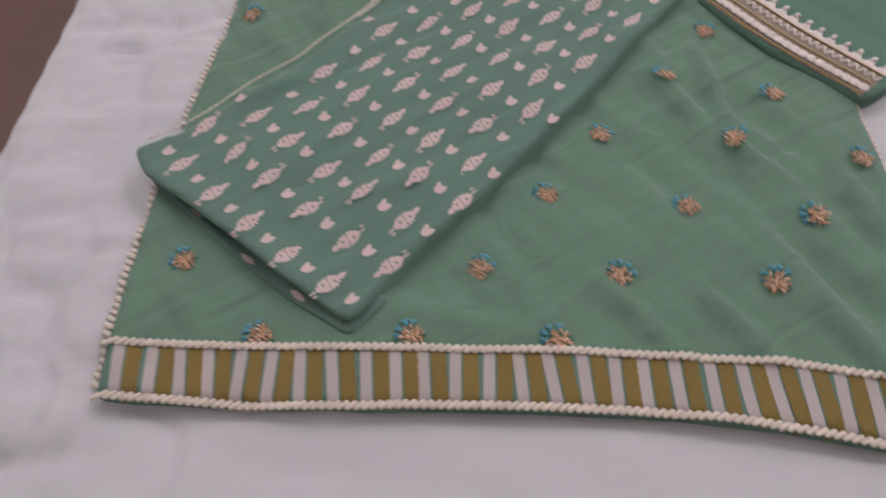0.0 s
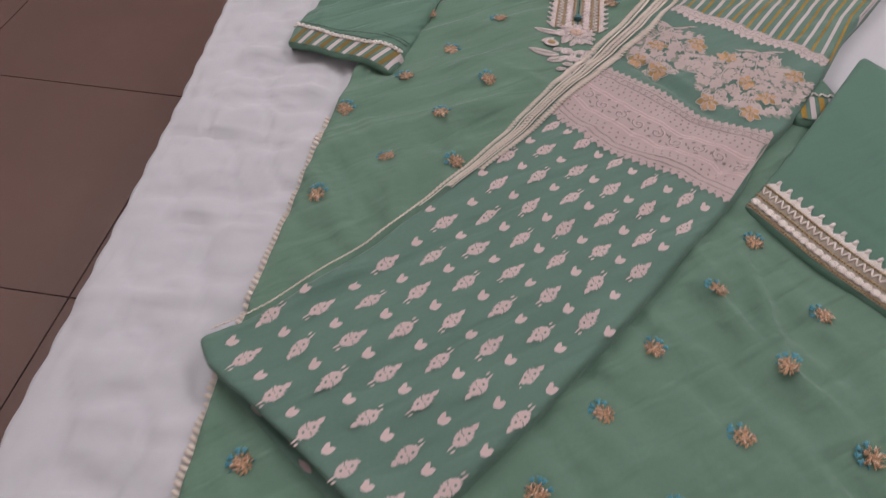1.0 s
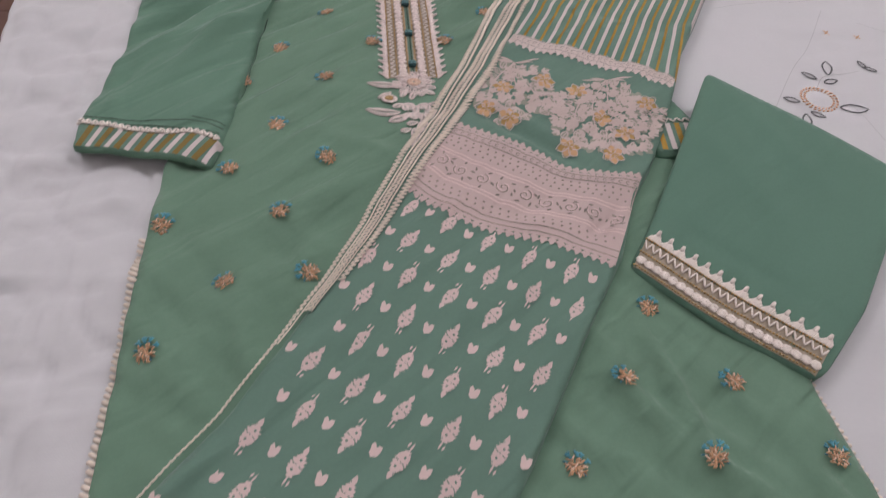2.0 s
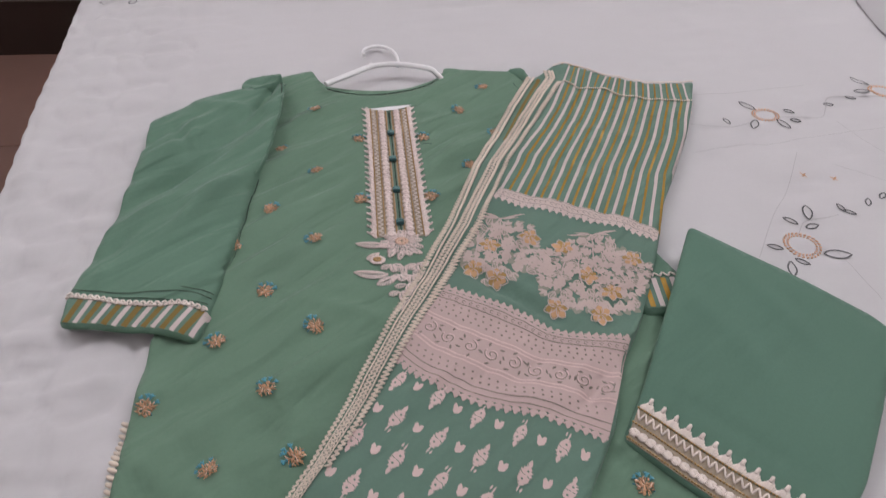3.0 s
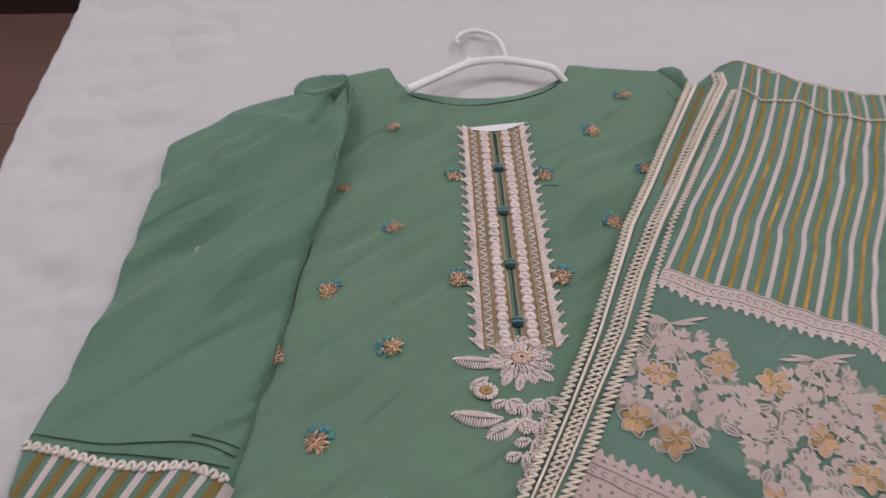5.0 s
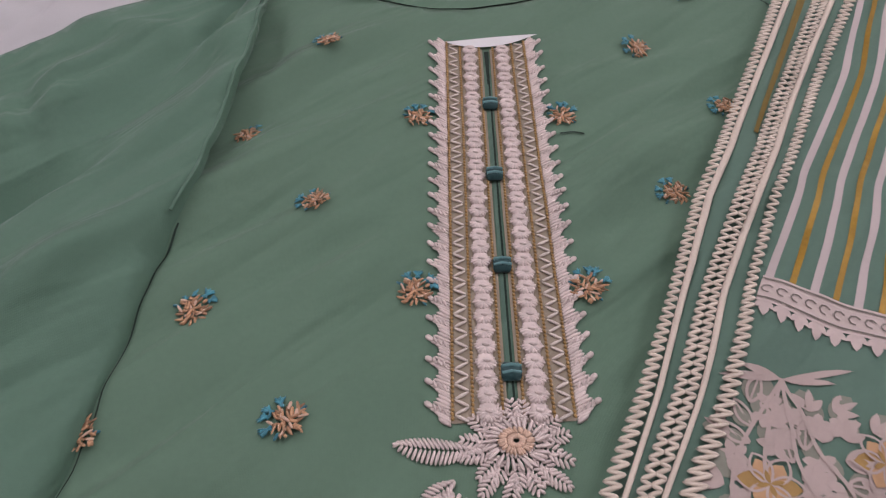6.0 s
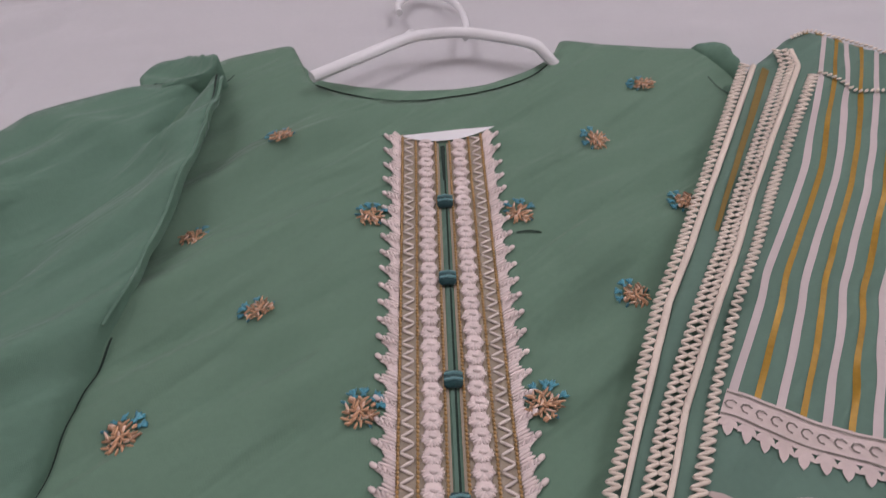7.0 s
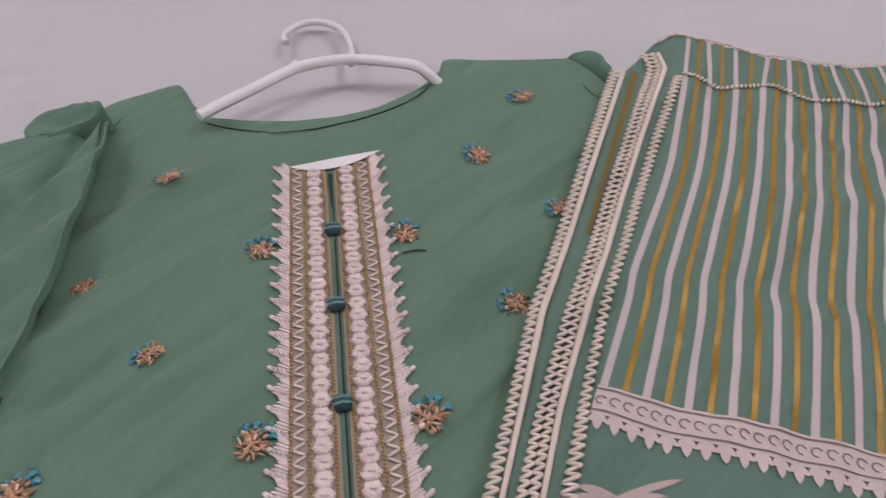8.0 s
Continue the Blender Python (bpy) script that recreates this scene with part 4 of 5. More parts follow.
def trouser_top(x, y):
    z = 0.5725 + 0.0018 * noise.noise(Vector((x * 11, y * 9, 3.4))) + 0.0006 * noise.noise(Vector((x * 34, y * 26, 6.4)))
    z += 0.0058 * ripple(x, y, 40, 0.030, 0.10, 11.3)
    z += 0.007 * math.exp(-max(0.0, hem_depth(x, y)) / 0.030)
    for f in TROUSER_FOLDS:
        z += fold(x, y, *f)
    return z


trousers = thing("trousers", (0.1, -0.35, BED_Z), "folded green printed trousers with crochet lace laid over the kurta", "trousers")
TC = Cloth(TROUSERS, trouser_top, trouser_base, roll=0.0045, step=0.0055)
part("leg", TC.shape(), GREEN_TROUSER, trousers)
# second leg under the first, showing at the hem
T2 = Cloth([(-0.295, -0.738), (-0.287, -0.766), (-0.203, -0.829), (-0.150, -0.864), (-0.101, -0.890), (-0.075, -0.860), (-0.140, -0.815), (-0.190, -0.780), (-0.255, -0.735)], lambda x, y: kurta_top(x, y) + 0.0030, lambda x, y: kurta_top(x, y) + 0.0008, roll=0.002, step=0.008)
part("under_leg", T2.shape(), GREEN_TROUSER, trousers, "under leg showing at the hem")
sh = Shape()
for x, y, w in ((-0.247, -0.789, 0.004), (-0.196, -0.827, 0.005), (-0.150, -0.857, 0.005)):
    leaf(sh, T2, x, y, -35, 0.016, w, 0.0012)
part("hem_motif", sh, PRINT_PINK, trousers, "pink print on the turned hem", kind="stuff")


def edge_x(y):
    ys, xs = [p[1] for p in TL][::-1], [p[0] for p in TL][::-1]
    return float(np.interp(y, ys, xs))


def lace_w(y):
    return float(np.interp(y, [-0.74, -0.65, -0.60, -0.57, -0.531, -0.503, -0.454, -0.398, -0.347, -0.30, -0.25, -0.20, -0.14, -0.085, -0.004, 0.052, 0.118, 0.14], [0.005, 0.006, 0.009, 0.012, 0.018, 0.019, 0.025, 0.031, 0.035, 0.041, 0.043, 0.046, 0.043, 0.047, 0.051, 0.055, 0.062, 0.064]))


def lace_line(frac, y0, y1, step):
    n = int(abs(y1 - y0) / step)
    return [(edge_x(y) - 0.002 + (lace_w(y) + 0.002) * (frac(y) if callable(frac) else frac), y) for y in (y0 + (y1 - y0) * k / n for k in range(n + 1))]


# edges of the three tapes across the lace, which close up towards the hem
LEVELS = [-0.25, -0.141, -0.08, 0.05]
TAPES = (("lace_trim", [0.0, 0.0, 0.0, 0.0], [0.30, 0.22, 0.21, 0.21], 0.132, -0.735, 1), ("lace_trim", [0.33, 0.36, 0.45, 0.47], [0.66, 0.69, 0.76, 0.74], 0.150, -0.530, 2), ("lace_trim", [0.71, 0.85, 0.85, 0.84], [1.0, 1.0, 1.0, 1.0], 0.118, -0.500, 0))


def lace_stitches(shape, left, right, thick, lift, phase=0):
    # on the flat of the cloth, reaching out past its rolled edge
    for k in range(len(left) - 1):
        a, b = (left[k], right[k + 1]) if (k + phase) % 2 == 0 else (right[k], left[k + 1])
        za, zb = (trouser_top(*p) + lift for p in (a, b))
        shape.stitch((*a, za), (*b, zb + (0.0005 if k % 2 else 0)), thick, 0.75)


for name, lo, hi, y0, y1, rows_of in TAPES:
    def across(f, lo=lo, hi=hi):
        return lambda y: float(np.interp(y, LEVELS, lo)) * (1 - f) + float(np.interp(y, LEVELS, hi)) * f
    sh = Shape()
    step = 0.00225
    if rows_of == 0:
        lace_stitches(sh, lace_line(across(0.0), y0, y1, step), lace_line(across(1.0), y0, y1, step), 0.00115, 0.0022)
    else:
        for q in range(rows_of):
            f0, f1 = (0.0, 0.70) if rows_of == 1 else ((0.0, 0.40), (0.36, 0.76))[q]
            lace_stitches(sh, lace_line(across(f0), y0, y1, step), lace_line(across(f1), y0, y1, step), 0.00112, 0.0024, q)
    tape = part(name, sh, LACE, trousers, "cream crochet lace trim along the side seam", kind="stuff")
    if rows_of:
        sh = Shape()
        mid = lace_line(across(0.88), y0, max(y1, -0.56), 0.004)
        n = len(mid)
        sh.tube([(x, y, trouser_top(x, y) + 0.0016) for x, y in mid], [max(0.0007, float(np.interp(y, [-0.5, -0.2, -0.1], [0.0007, 0.0013, 0.0020]))) for x, y in mid], 8, 0.6)
        part("lace_cord", sh, LACE, tape, "smooth cream cord at the edge of the lace")
sh = Shape()
strip(sh, TC, lace_line(lambda y: float(np.interp(y, [-0.03, 0.05, 0.13], [0.42, 0.38, 0.34])), 0.130, -0.03, 0.006), (0.0055, 0.0025), 0.0010, 2)
part("stripe", sh, HEM_GOLD, trousers)

# striped panel
WAIST = along([(0.282, 0.122), (0.300, 0.105), (0.318, 0.098), (0.337, 0.096), (0.356, 0.077), (0.376, 0.065), (0.404, 0.060), (0.440, 0.055), (0.476, 0.051)], 0.004)
TOPS = along([(0.277, 0.165), (0.297, 0.173), (0.318, 0.162), (0.339, 0.142), (0.370, 0.123), (0.402, 0.109), (0.430, 0.106), (0.493, 0.107)], 0.004)
FOOT = along([(0.130, -0.130), (0.150, -0.142), (0.184, -0.159), (0.222, -0.175), (0.250, -0.188), (0.275, -0.202), (0.307, -0.232)], 0.004)


def line_y(pts, x):
    return float(np.interp(x, [p[0] for p in pts], [p[1] for p in pts]))


def stripe_path(k):
    """Stripe k (whole numbers white, halves gold) from the foot of the panel to the waist seam."""
    fx = 0.1315 + 0.0185 * k
    knots = [(fx, line_y(FOOT, fx) - 0.002), (0.1655 + 0.0199 * k, -0.078 - 0.0052 * k), (0.1695 + 0.0200 * k, -0.068 - 0.0052 * k)]
    if knots[2][1] < -0.055:
        knots.append((0.1885 + 0.0229 * k, -0.040))
    knots += [(0.2345 + 0.0216 * k, 0.030), (0.2345 + 0.0216 * k + 0.058, 0.14)]
    line = np.array(along(knots, 0.005))
    for _ in range(3):
        line[1:-1] = (line[:-2] + 2 * line[1:-1] + line[2:]) / 4
    return [(float(x), float(y)) for x, y in line if y < line_y(WAIST, x) and x < 0.5 and TC.contains(x, y, 0.002)]


for q in range(22):
    k = q / 2
    mat, w = (STRIPE_WHITE, 0.0044) if q % 2 == 0 else (PRINT_GOLD, 0.0034)
    path = stripe_path(k)
    if len(path) > 3:
        sh = Shape()
        strip(sh, TC, path, (w * 0.9, w), 0.0004)
        part("stripe", sh, mat, trousers)
        a = path[-1]
        if line_y(WAIST, a[0]) - a[1] > 0.014:
            continue
        bx = a[0] + 0.024 - 0.0012 * k
        b = (bx, line_y(TOPS, bx) - 0.002)
        sh = Shape()
        strip(sh, TC, [lerp(a, b, j / 6) for j in range(7)], w * 0.75, 0.0005)
        part("stripe", sh, mat, trousers)
sh = Shape()
rope(sh, TC, [at(WAIST, k / 64) for k in range(65)], 0.0046, 0.35, 0.0018, 0.34)
part("waist_stitching", sh, LACE, trousers, "cream stitching below the waistband", kind="stuff")
sh = Shape()
rope(sh, TC, [at(TOPS, k / 70) for k in range(71)], 0.0040, 0.35, 0.0018, 0.34)
part("waist_cord", sh, LACE, trousers, kind="stuff")
WB = Cloth([(0.286, 0.178), (0.297, 0.191), (0.311, 0.187), (0.336, 0.164), (0.368, 0.138), (0.384, 0.126), (0.35, 0.130), (0.31, 0.157)], lambda x, y: 0.5665, over_kurta, roll=0.004, step=0.006, soften=1)
wb = part("back_waistband", WB.shape(), GREEN_TROUSER, trousers, "back of the gathered striped waistband")
sh = Shape()
for k in range(7):
    x = 0.298 + 0.011 * k
    strip(sh, WB, [(x, 0.194 - 0.0090 * k - 0.02 * j / 4) for j in range(5)], 0.004, 0.0008, 2)
part("stripe", sh, PRINT_GOLD, wb)

# narrow printed lace below the stripes
FOOT2 = along([(0.120, -0.146), (0.142, -0.158), (0.177, -0.175), (0.216, -0.191), (0.244, -0.204), (0.268, -0.218), (0.299, -0.247)], 0.004)
sh = Shape()
between(sh, TC, [at(FOOT, k / 50) for k in range(51)], [at(FOOT2, k / 50) for k in range(51)], 4, 0.0009)
for k in range(24):
    u = (k + 0.5) / 24
    x, y = at(FOOT2, u)
    for d, ln, w in ((0, 0.0105, 0.0048), (-38, 0.0070, 0.0034), (38, 0.0070, 0.0034)):
        leaf(sh, TC, x, y + 0.001, -115 + d, ln, w, 0.0010)
nb = part("printed_band", sh, PRINT_PALE, trousers, "narrow pale lace print with pointed edge")
sh = Shape()
for e in (0.12, 0.86):
    strip(sh, TC, [lerp(at(FOOT, k / 60), at(FOOT2, k / 60), e) for k in range(61)], 0.0010, 0.0014, 2)
for k in range(30):
    c = lerp(at(FOOT, (k + 0.5) / 30), at(FOOT2, (k + 0.5) / 30), 0.5)
    ring = [(c[0] + 0.0026 * math.cos(q * 0.9), c[1] + 0.0026 * math.sin(q * 0.9)) for q in range(6)]
    strip(sh, TC, ring, 0.0009, 0.0014, 2)
part("scroll_line", sh, PRINT_DARK, nb)

# two printed bouquets
def bouquet(cx, cy, rx, ry, seed, blooms):
    """A round bunch: filled pale petals and leaves close together, orange blooms among them, stems to a spray on top."""
    r = random.Random(seed)
    pale, gold, apricot, ground = Shape(), Shape(), Shape(), Shape()

    def fits(x, y):
        return TC.contains(x, y, 0.004) and x > edge_x(y) + lace_w(y) + 0.001

    n = int(31000 * rx * ry)
    spots = []
    for k in range(n):
        a, d = 2 * math.pi * k * 0.381966, math.sqrt((k + 0.5) / n)
        wob = 1 + 0.07 * math.sin(a * 5 + seed)
        spots.append((cx + math.cos(a) * rx * d * wob * 0.84, cy + math.sin(a) * ry * d * wob * 0.84))
    for k, (x, y) in enumerate(spots):
        if not fits(x, y) or any(math.dist((x, y), b) < 0.010 for b in blooms):
            continue
        out = math.degrees(math.atan2(y - cy, x - cx)) + r.uniform(-50, 50)
        leaf(ground, TC, x, y, out + 15, 0.0125, 0.0085, 0.0004 + 0.00002 * (k % 9))
        kind_of = r.random()
        if kind_of < 0.40:
            # a small flower: petals round a point, cut apart by green lines
            for j in range(5):
                leaf(pale, TC, x, y, out + j * 72, r.uniform(0.0056, 0.0076), 0.0046, 0.0008 + 0.00006 * j)
        elif kind_of < 0.75:
            for j in (-1, 1):
                leaf(pale, TC, x, y, out + j * 34, r.uniform(0.008, 0.012), 0.0040, 0.0008)
            leaf(pale, TC, x, y, out, 0.0125, 0.0032, 0.0009)
        else:
            leaf_line(pale, TC, x, y, out, 0.0135, 0.0066, 0.0010, 0.0014)
            strip(pale, TC, [(x + math.cos(radians(out)) * 0.012 * q / 3, y + math.sin(radians(out)) * 0.012 * q / 3) for q in range(4)], 0.0010, 0.0010, 2)
    for bx, by in blooms:
        turn = r.uniform(0, 360)
        for j in range(6):
            t = turn + 60 * j
            leaf(apricot if j % 3 else gold, TC, bx, by, t, r.uniform(0.0105, 0.0135), 0.0082, 0.0012 + 0.00005 * j)
            leaf_line(pale, TC, bx, by, t, 0.0138, 0.0090, 0.0016, 0.0011)
        for j in range(4):
            leaf(gold, TC, bx, by, turn + 90 * j + 20, 0.0060, 0.0022, 0.0018)
    sx, sy = cx + rx * 0.25, cy + ry * 0.95
    for dx in (-0.55, -0.2, 0.2, 0.5):
        strip(pale, TC, along([(sx, sy), (cx + rx * dx * 0.6, cy + ry * 0.3), (cx + rx * dx, cy - ry * 0.35)], 0.005), 0.0016, 0.0014, 2)
    for turn, ln in ((176, 0.030), (2, 0.032), (160, 0.020), (-14, 0.022)):
        leaf(pale, TC, sx, sy, turn, ln, 0.0040, 0.0010)
    ob = part("bouquet_print", pale, PRINT_BOUQUET, trousers, "printed pale bouquet with gold petals")
    part("muted_leaf", ground, PRINT_GROUND, ob, kind="stuff")
    part("gold_petal", gold, PRINT_OCHRE, ob, kind="stuff")
    part("apricot_petal", apricot, PRINT_APRICOT, ob, kind="stuff")


bouquet(0.106, -0.242, 0.056, 0.057, 5, [(0.146, -0.231), (0.098, -0.236), (0.072, -0.272), (0.096, -0.289)])
bouquet(0.204, -0.292, 0.076, 0.066, 8, [(0.152, -0.338), (0.201, -0.294), (0.218, -0.323), (0.257, -0.277), (0.196, -0.354), (0.182, -0.249)])

# wide printed lace band
B_TOP = along([(0.034, -0.300), (0.077, -0.325), (0.112, -0.347), (0.139, -0.371), (0.180, -0.383), (0.217, -0.390)], 0.004)
B_LOW = along([(-0.024, -0.385), (0.002, -0.414), (0.035, -0.434), (0.068, -0.452), (0.096, -0.459), (0.122, -0.473), (0.160, -0.497)], 0.004)


def band_at(u, v):
    return lerp(at(B_TOP, u), at(B_LOW, u), v)


def clear_lace(u, v):
    x, y = band_at(u, v)
    return x > edge_x(y) + lace_w(y) * 0.9


sh = Shape()
between(sh, TC, B_TOP, [at(B_LOW, k / (len(B_TOP) - 1)) for k in range(len(B_TOP))], 16, 0.0008)
for k in range(26):
    for pts, turn in ((B_TOP, 62), (B_LOW, -118)):
        x, y = at(pts, (k + 0.5) / 26)
        for d, ln, w in ((0, 0.0090, 0.0050), (-42, 0.0062, 0.0036), (42, 0.0062, 0.0036)):
            leaf(sh, TC, x, y, turn + d, ln, w, 0.0009)
wide = part("printed_band", sh, PRINT_BAND, trousers, "wide rose lace print with scrolls and dots")
dark, light = Shape(), Shape()
for v, w in ((0.04, 0.0011), (0.120, 0.0013), (0.890, 0.0013), (0.960, 0.0011)):
    strip(dark, TC, [band_at(k / 60, v) for k in range(61)], w, 0.0013, 2)
for v in (0.36, 0.40, 0.66, 0.70):
    strip(light, TC, [band_at(k / 60, v) for k in range(61)], 0.0018, 0.0013, 2)
for v, n in ((0.17, 24), (0.23, 23), (0.29, 24), (0.77, 24), (0.83, 23)):
    for k in range(n):
        p = band_at((k + 0.5 + 0.25 * (n % 2)) / 24.5, v)
        dark.poly([on(TC, p[0] + 0.0013 * math.cos(q * 1.05), p[1] + 0.0013 * math.sin(q * 1.05), 0.0014) for q in range(6)])
for k in range(26):
    p = band_at((k + 0.5) / 26, 0.082)
    strip(dark, TC, [(p[0] + 0.0019 * math.cos(q), p[1] + 0.0019 * math.sin(q)) for q in range(6)], 0.0008, 0.0014, 2)
for k in range(9):
    u = (k + 0.5) / 9
    c = band_at(u, 0.53)
    flip = 1 if k % 2 else -1
    curl = []
    for j in range(20):
        a = j * 0.42
        rr = 0.0078 * (1 - j / 23)
        curl.append((c[0] + flip * rr * math.cos(a + 2.2), c[1] + rr * math.sin(a + 2.2)))
    strip(dark, TC, curl, 0.0011, 0.0013, 2)
    strip(light, TC, [(x + 0.0013, y + 0.0012) for x, y in curl], 0.0012, 0.0012, 2)
    for j in range(5):
        leaf(dark, TC, c[0] + 0.010 * math.cos(j * 1.25 + k), c[1] + 0.010 * math.sin(j * 1.25 + k), j * 72 + k * 40, 0.0060, 0.0022, 0.0013)
part("scroll_line", dark, PRINT_DARK, wide)
part("light_line", light, PRINT_PINK, wide)

# repeated leaf print below
def motif_mesh(small, seed):
    """One printed sprig: pointed petal, two little blooms, side leaves and a stem, with the green showing between them."""
    r = random.Random(seed)
    s, veins = Shape(), Shape()

    def blade(x, y, turn, length, width, n=4):
        c, d = math.cos(radians(turn)), math.sin(radians(turn))
        up = [(x + c * length * k / n - d * width * 0.5 * math.sin(math.pi * k / n) ** 0.8, y + d * length * k / n + c * width * 0.5 * math.sin(math.pi * k / n) ** 0.8) for k in range(n + 1)]
        dn = [(x + c * length * k / n + d * width * 0.5 * math.sin(math.pi * k / n) ** 0.8, y + d * length * k / n - c * width * 0.5 * math.sin(math.pi * k / n) ** 0.8) for k in range(1, n)]
        s.poly([(p, q, 0.0001 * (len(s.f) % 5)) for p, q in up + dn[::-1]][::-1])

    if small:
        ring = [(-0.0062, 0.0006), (-0.0040, 0.0034), (-0.0006, 0.0042), (0.0030, 0.0056), (0.0062, 0.0044), (0.0044, 0.0020), (0.0026, 0.0006), (0.0052, -0.0006), (0.0060, -0.0034), (0.0010, -0.0046), (-0.0036, -0.0036)]
        s.poly([(x * 0.92, y * 0.92, 0.0) for x, y in ring][::-1])
        return mesh_of("printed_motif", s, PRINT_PINK), None
    up = []
    for k in range(7):
        u = k / 6
        w = 0.0066 * math.sin(math.pi * (0.16 + 0.74 * u)) ** 0.9
        x = -0.0098 + 0.0185 * u
        up += [(x - 0.0008, w * 0.76), (x + 0.0016, w + r.uniform(-0.0005, 0.0006))]
    ring = [(-0.0108, 0.0)] + up + [(0.0128, 0.0016), (0.0162, 0.0002)] + [(x + 0.0006, -y * r.uniform(0.92, 1.06)) for x, y in [(0.0128, 0.0018)] + up[::-1]]
    s.poly([(x, y, 0.0) for x, y in ring][::-1])
    blade(-0.0185, 0.0004, 0, 0.0095, 0.0016)
    blade(-0.0125, -0.0030, 175, 0.0050, 0.0018)
    for x, y in ((-0.0048, 0.0012), (0.0042, -0.0010)):
        veins.poly([(x + 0.0012 * math.cos(q), y + 0.0012 * math.sin(q), 0.0005) for q in range(6)])
    for x, y, t, ln in ((-0.0002, 0.0022, 62, 0.0040), (-0.0004, -0.0020, -112, 0.0042), (0.0090, 0.0012, 30, 0.0030), (-0.0086, 0.0022, 120, 0.0026), (-0.0084, -0.0024, -120, 0.0026), (0.0066, 0.0032, 50, 0.0022), (0.0070, -0.0034, -50, 0.0022), (-0.0002, 0.0, 80, 0.0016)):
        c, d = math.cos(radians(t)), math.sin(radians(t))
        veins.poly([(x - d * 0.0005, y + c * 0.0005, 0.0005), (x + d * 0.0005, y - c * 0.0005, 0.0005), (x + c * ln + d * 0.0002, y + d * ln - c * 0.0002, 0.0005), (x + c * ln - d * 0.0002, y + d * ln + c * 0.0002, 0.0005)])
    return mesh_of("printed_motif", s, PRINT_PINK, smooth=False), mesh_of("vein", veins, GREEN_TROUSER, smooth=False)


BIGS, SMALLS = [motif_mesh(False, q) for q in range(3)], [motif_mesh(True, q) for q in range(2)]


def motif_place(i, j):
    """The print's own grid, with a quadratic warp fitted to the camera's view."""
    return (-0.25944 + 0.04061 * i + 0.00641 * j + 0.000004 * i * i - 0.000218 * i * j - 0.000032 * j * j,
            -0.75628 + 0.01531 * i + 0.04412 * j + 0.000427 * i * i - 0.000450 * i * j + 0.000114 * j * j)


for i in range(-6, 14):
    for j in range(-8, 12):
        for kind_of, di, dj in ((0, 0, 0), (1, 0.5, -0.5)):
            x, y = motif_place(i + di, j + dj)
            low = at(B_LOW, 0.0), at(B_LOW, 1.0)
            side = (low[1][0] - low[0][0]) * (y - low[0][1]) - (low[1][1] - low[0][1]) * (x - low[0][0])
            if side > -0.0024 or not TC.contains(x, y, 0.007 if kind_of == 0 else 0.005) or x < edge_x(y) + lace_w(y) + 0.002:
                continue
            mesh, veins = (SMALLS if kind_of else BIGS)[(i * 3 + j) % (2 if kind_of else 3)]
            ob = new("printed_motif", mesh)
            ob.parent = trousers
            h = 0.005
            gx, gy = (TC.top(x + h, y) - TC.top(x - h, y)) / (2 * h), (TC.top(x, y + h) - TC.top(x, y - h)) / (2 * h)
            nrm = Vector((-gx, -gy, 1)).normalized()
            turn = Vector((0, 0, 1)).rotation_difference(nrm).to_matrix().to_4x4() @ pose(0, 0, 0, 0, 0, 50 + 5 * math.sin(i * 2.1 + j * 1.3) + (180 if kind_of == 0 and (i + j) % 2 else 0))
            ob.matrix_local = Matrix.Translation(Vector((x, y, TC.z(x, y) + 0.0006)) - ORIGIN[trousers.name]) @ turn
            if veins:
                tagged(new("vein", veins), kind="stuff").parent = ob

# ---- folded scarf ----
SCARF = [(0.336, -0.243), (0.420, -0.314), (0.495, -0.385), (0.508, -0.410), (0.443, -0.492), (0.381, -0.564), (0.318, -0.620), (0.304, -0.626), (0.236, -0.566), (0.175, -0.497), (0.211, -0.448), (0.275, -0.345)]


def scarf_top(x, y):
    d = max(0.0, ((x - 0.175) + (y + 0.497)) * 0.7071)
    z = 0.5675 + 0.026 * min(1.0, d / 0.28) ** 1.2 - 0.016 * min(1.0, max(0.0, (x - 0.336) / 0.167)) * min(1.0, d / 0.2)
    z += 0.0016 * noise.noise(Vector((x * 9, y * 9, 13.4)))
    z += fold(x, y, (0.36, -0.30), (0.40, -0.40), 0.012, 0.0022) + fold(x, y, (0.24, -0.46), (0.35, -0.57), 0.008, -0.0016) + fold(x, y, (0.30, -0.34), (0.34, -0.44), 0.014, 0.0018)
    return z


scarf = thing("folded_scarf", (0.33, -0.44, BED_Z), "folded plain green scarf with a white embroidered lace border", "scarf")
for name, grow, down in (("lower_fold", -0.040, 0.010), ("middle_fold", -0.018, 0.0045)):
    c = np.array(SCARF).mean(0)
    pts = [tuple(c + (np.array(p) - c) * (1 + grow) + np.array((0.001, -0.001))) for p in SCARF]
    CL = Cloth(pts, lambda x, y, t=down: max(scarf_top(x, y) - t, over_kurta(x, y) + 0.001), over_kurta, roll=0.003, step=0.014)
    part(name, CL.shape(), GREEN_SCARF, scarf)
DC = Cloth(SCARF, scarf_top, lambda x, y: scarf_top(x, y) - 0.0035, roll=0.003, step=0.008)
part("top_fold", DC.shape(), GREEN_SCARF, scarf)
OUT = along([(0.178, -0.4975), (0.238, -0.5635), (0.304, -0.6235)], 0.004)
INN = along([(0.212, -0.4505), (0.272, -0.519), (0.340, -0.588)], 0.004)


def border_at(u, v):
    return lerp(at(OUT, u), at(INN, u), v)


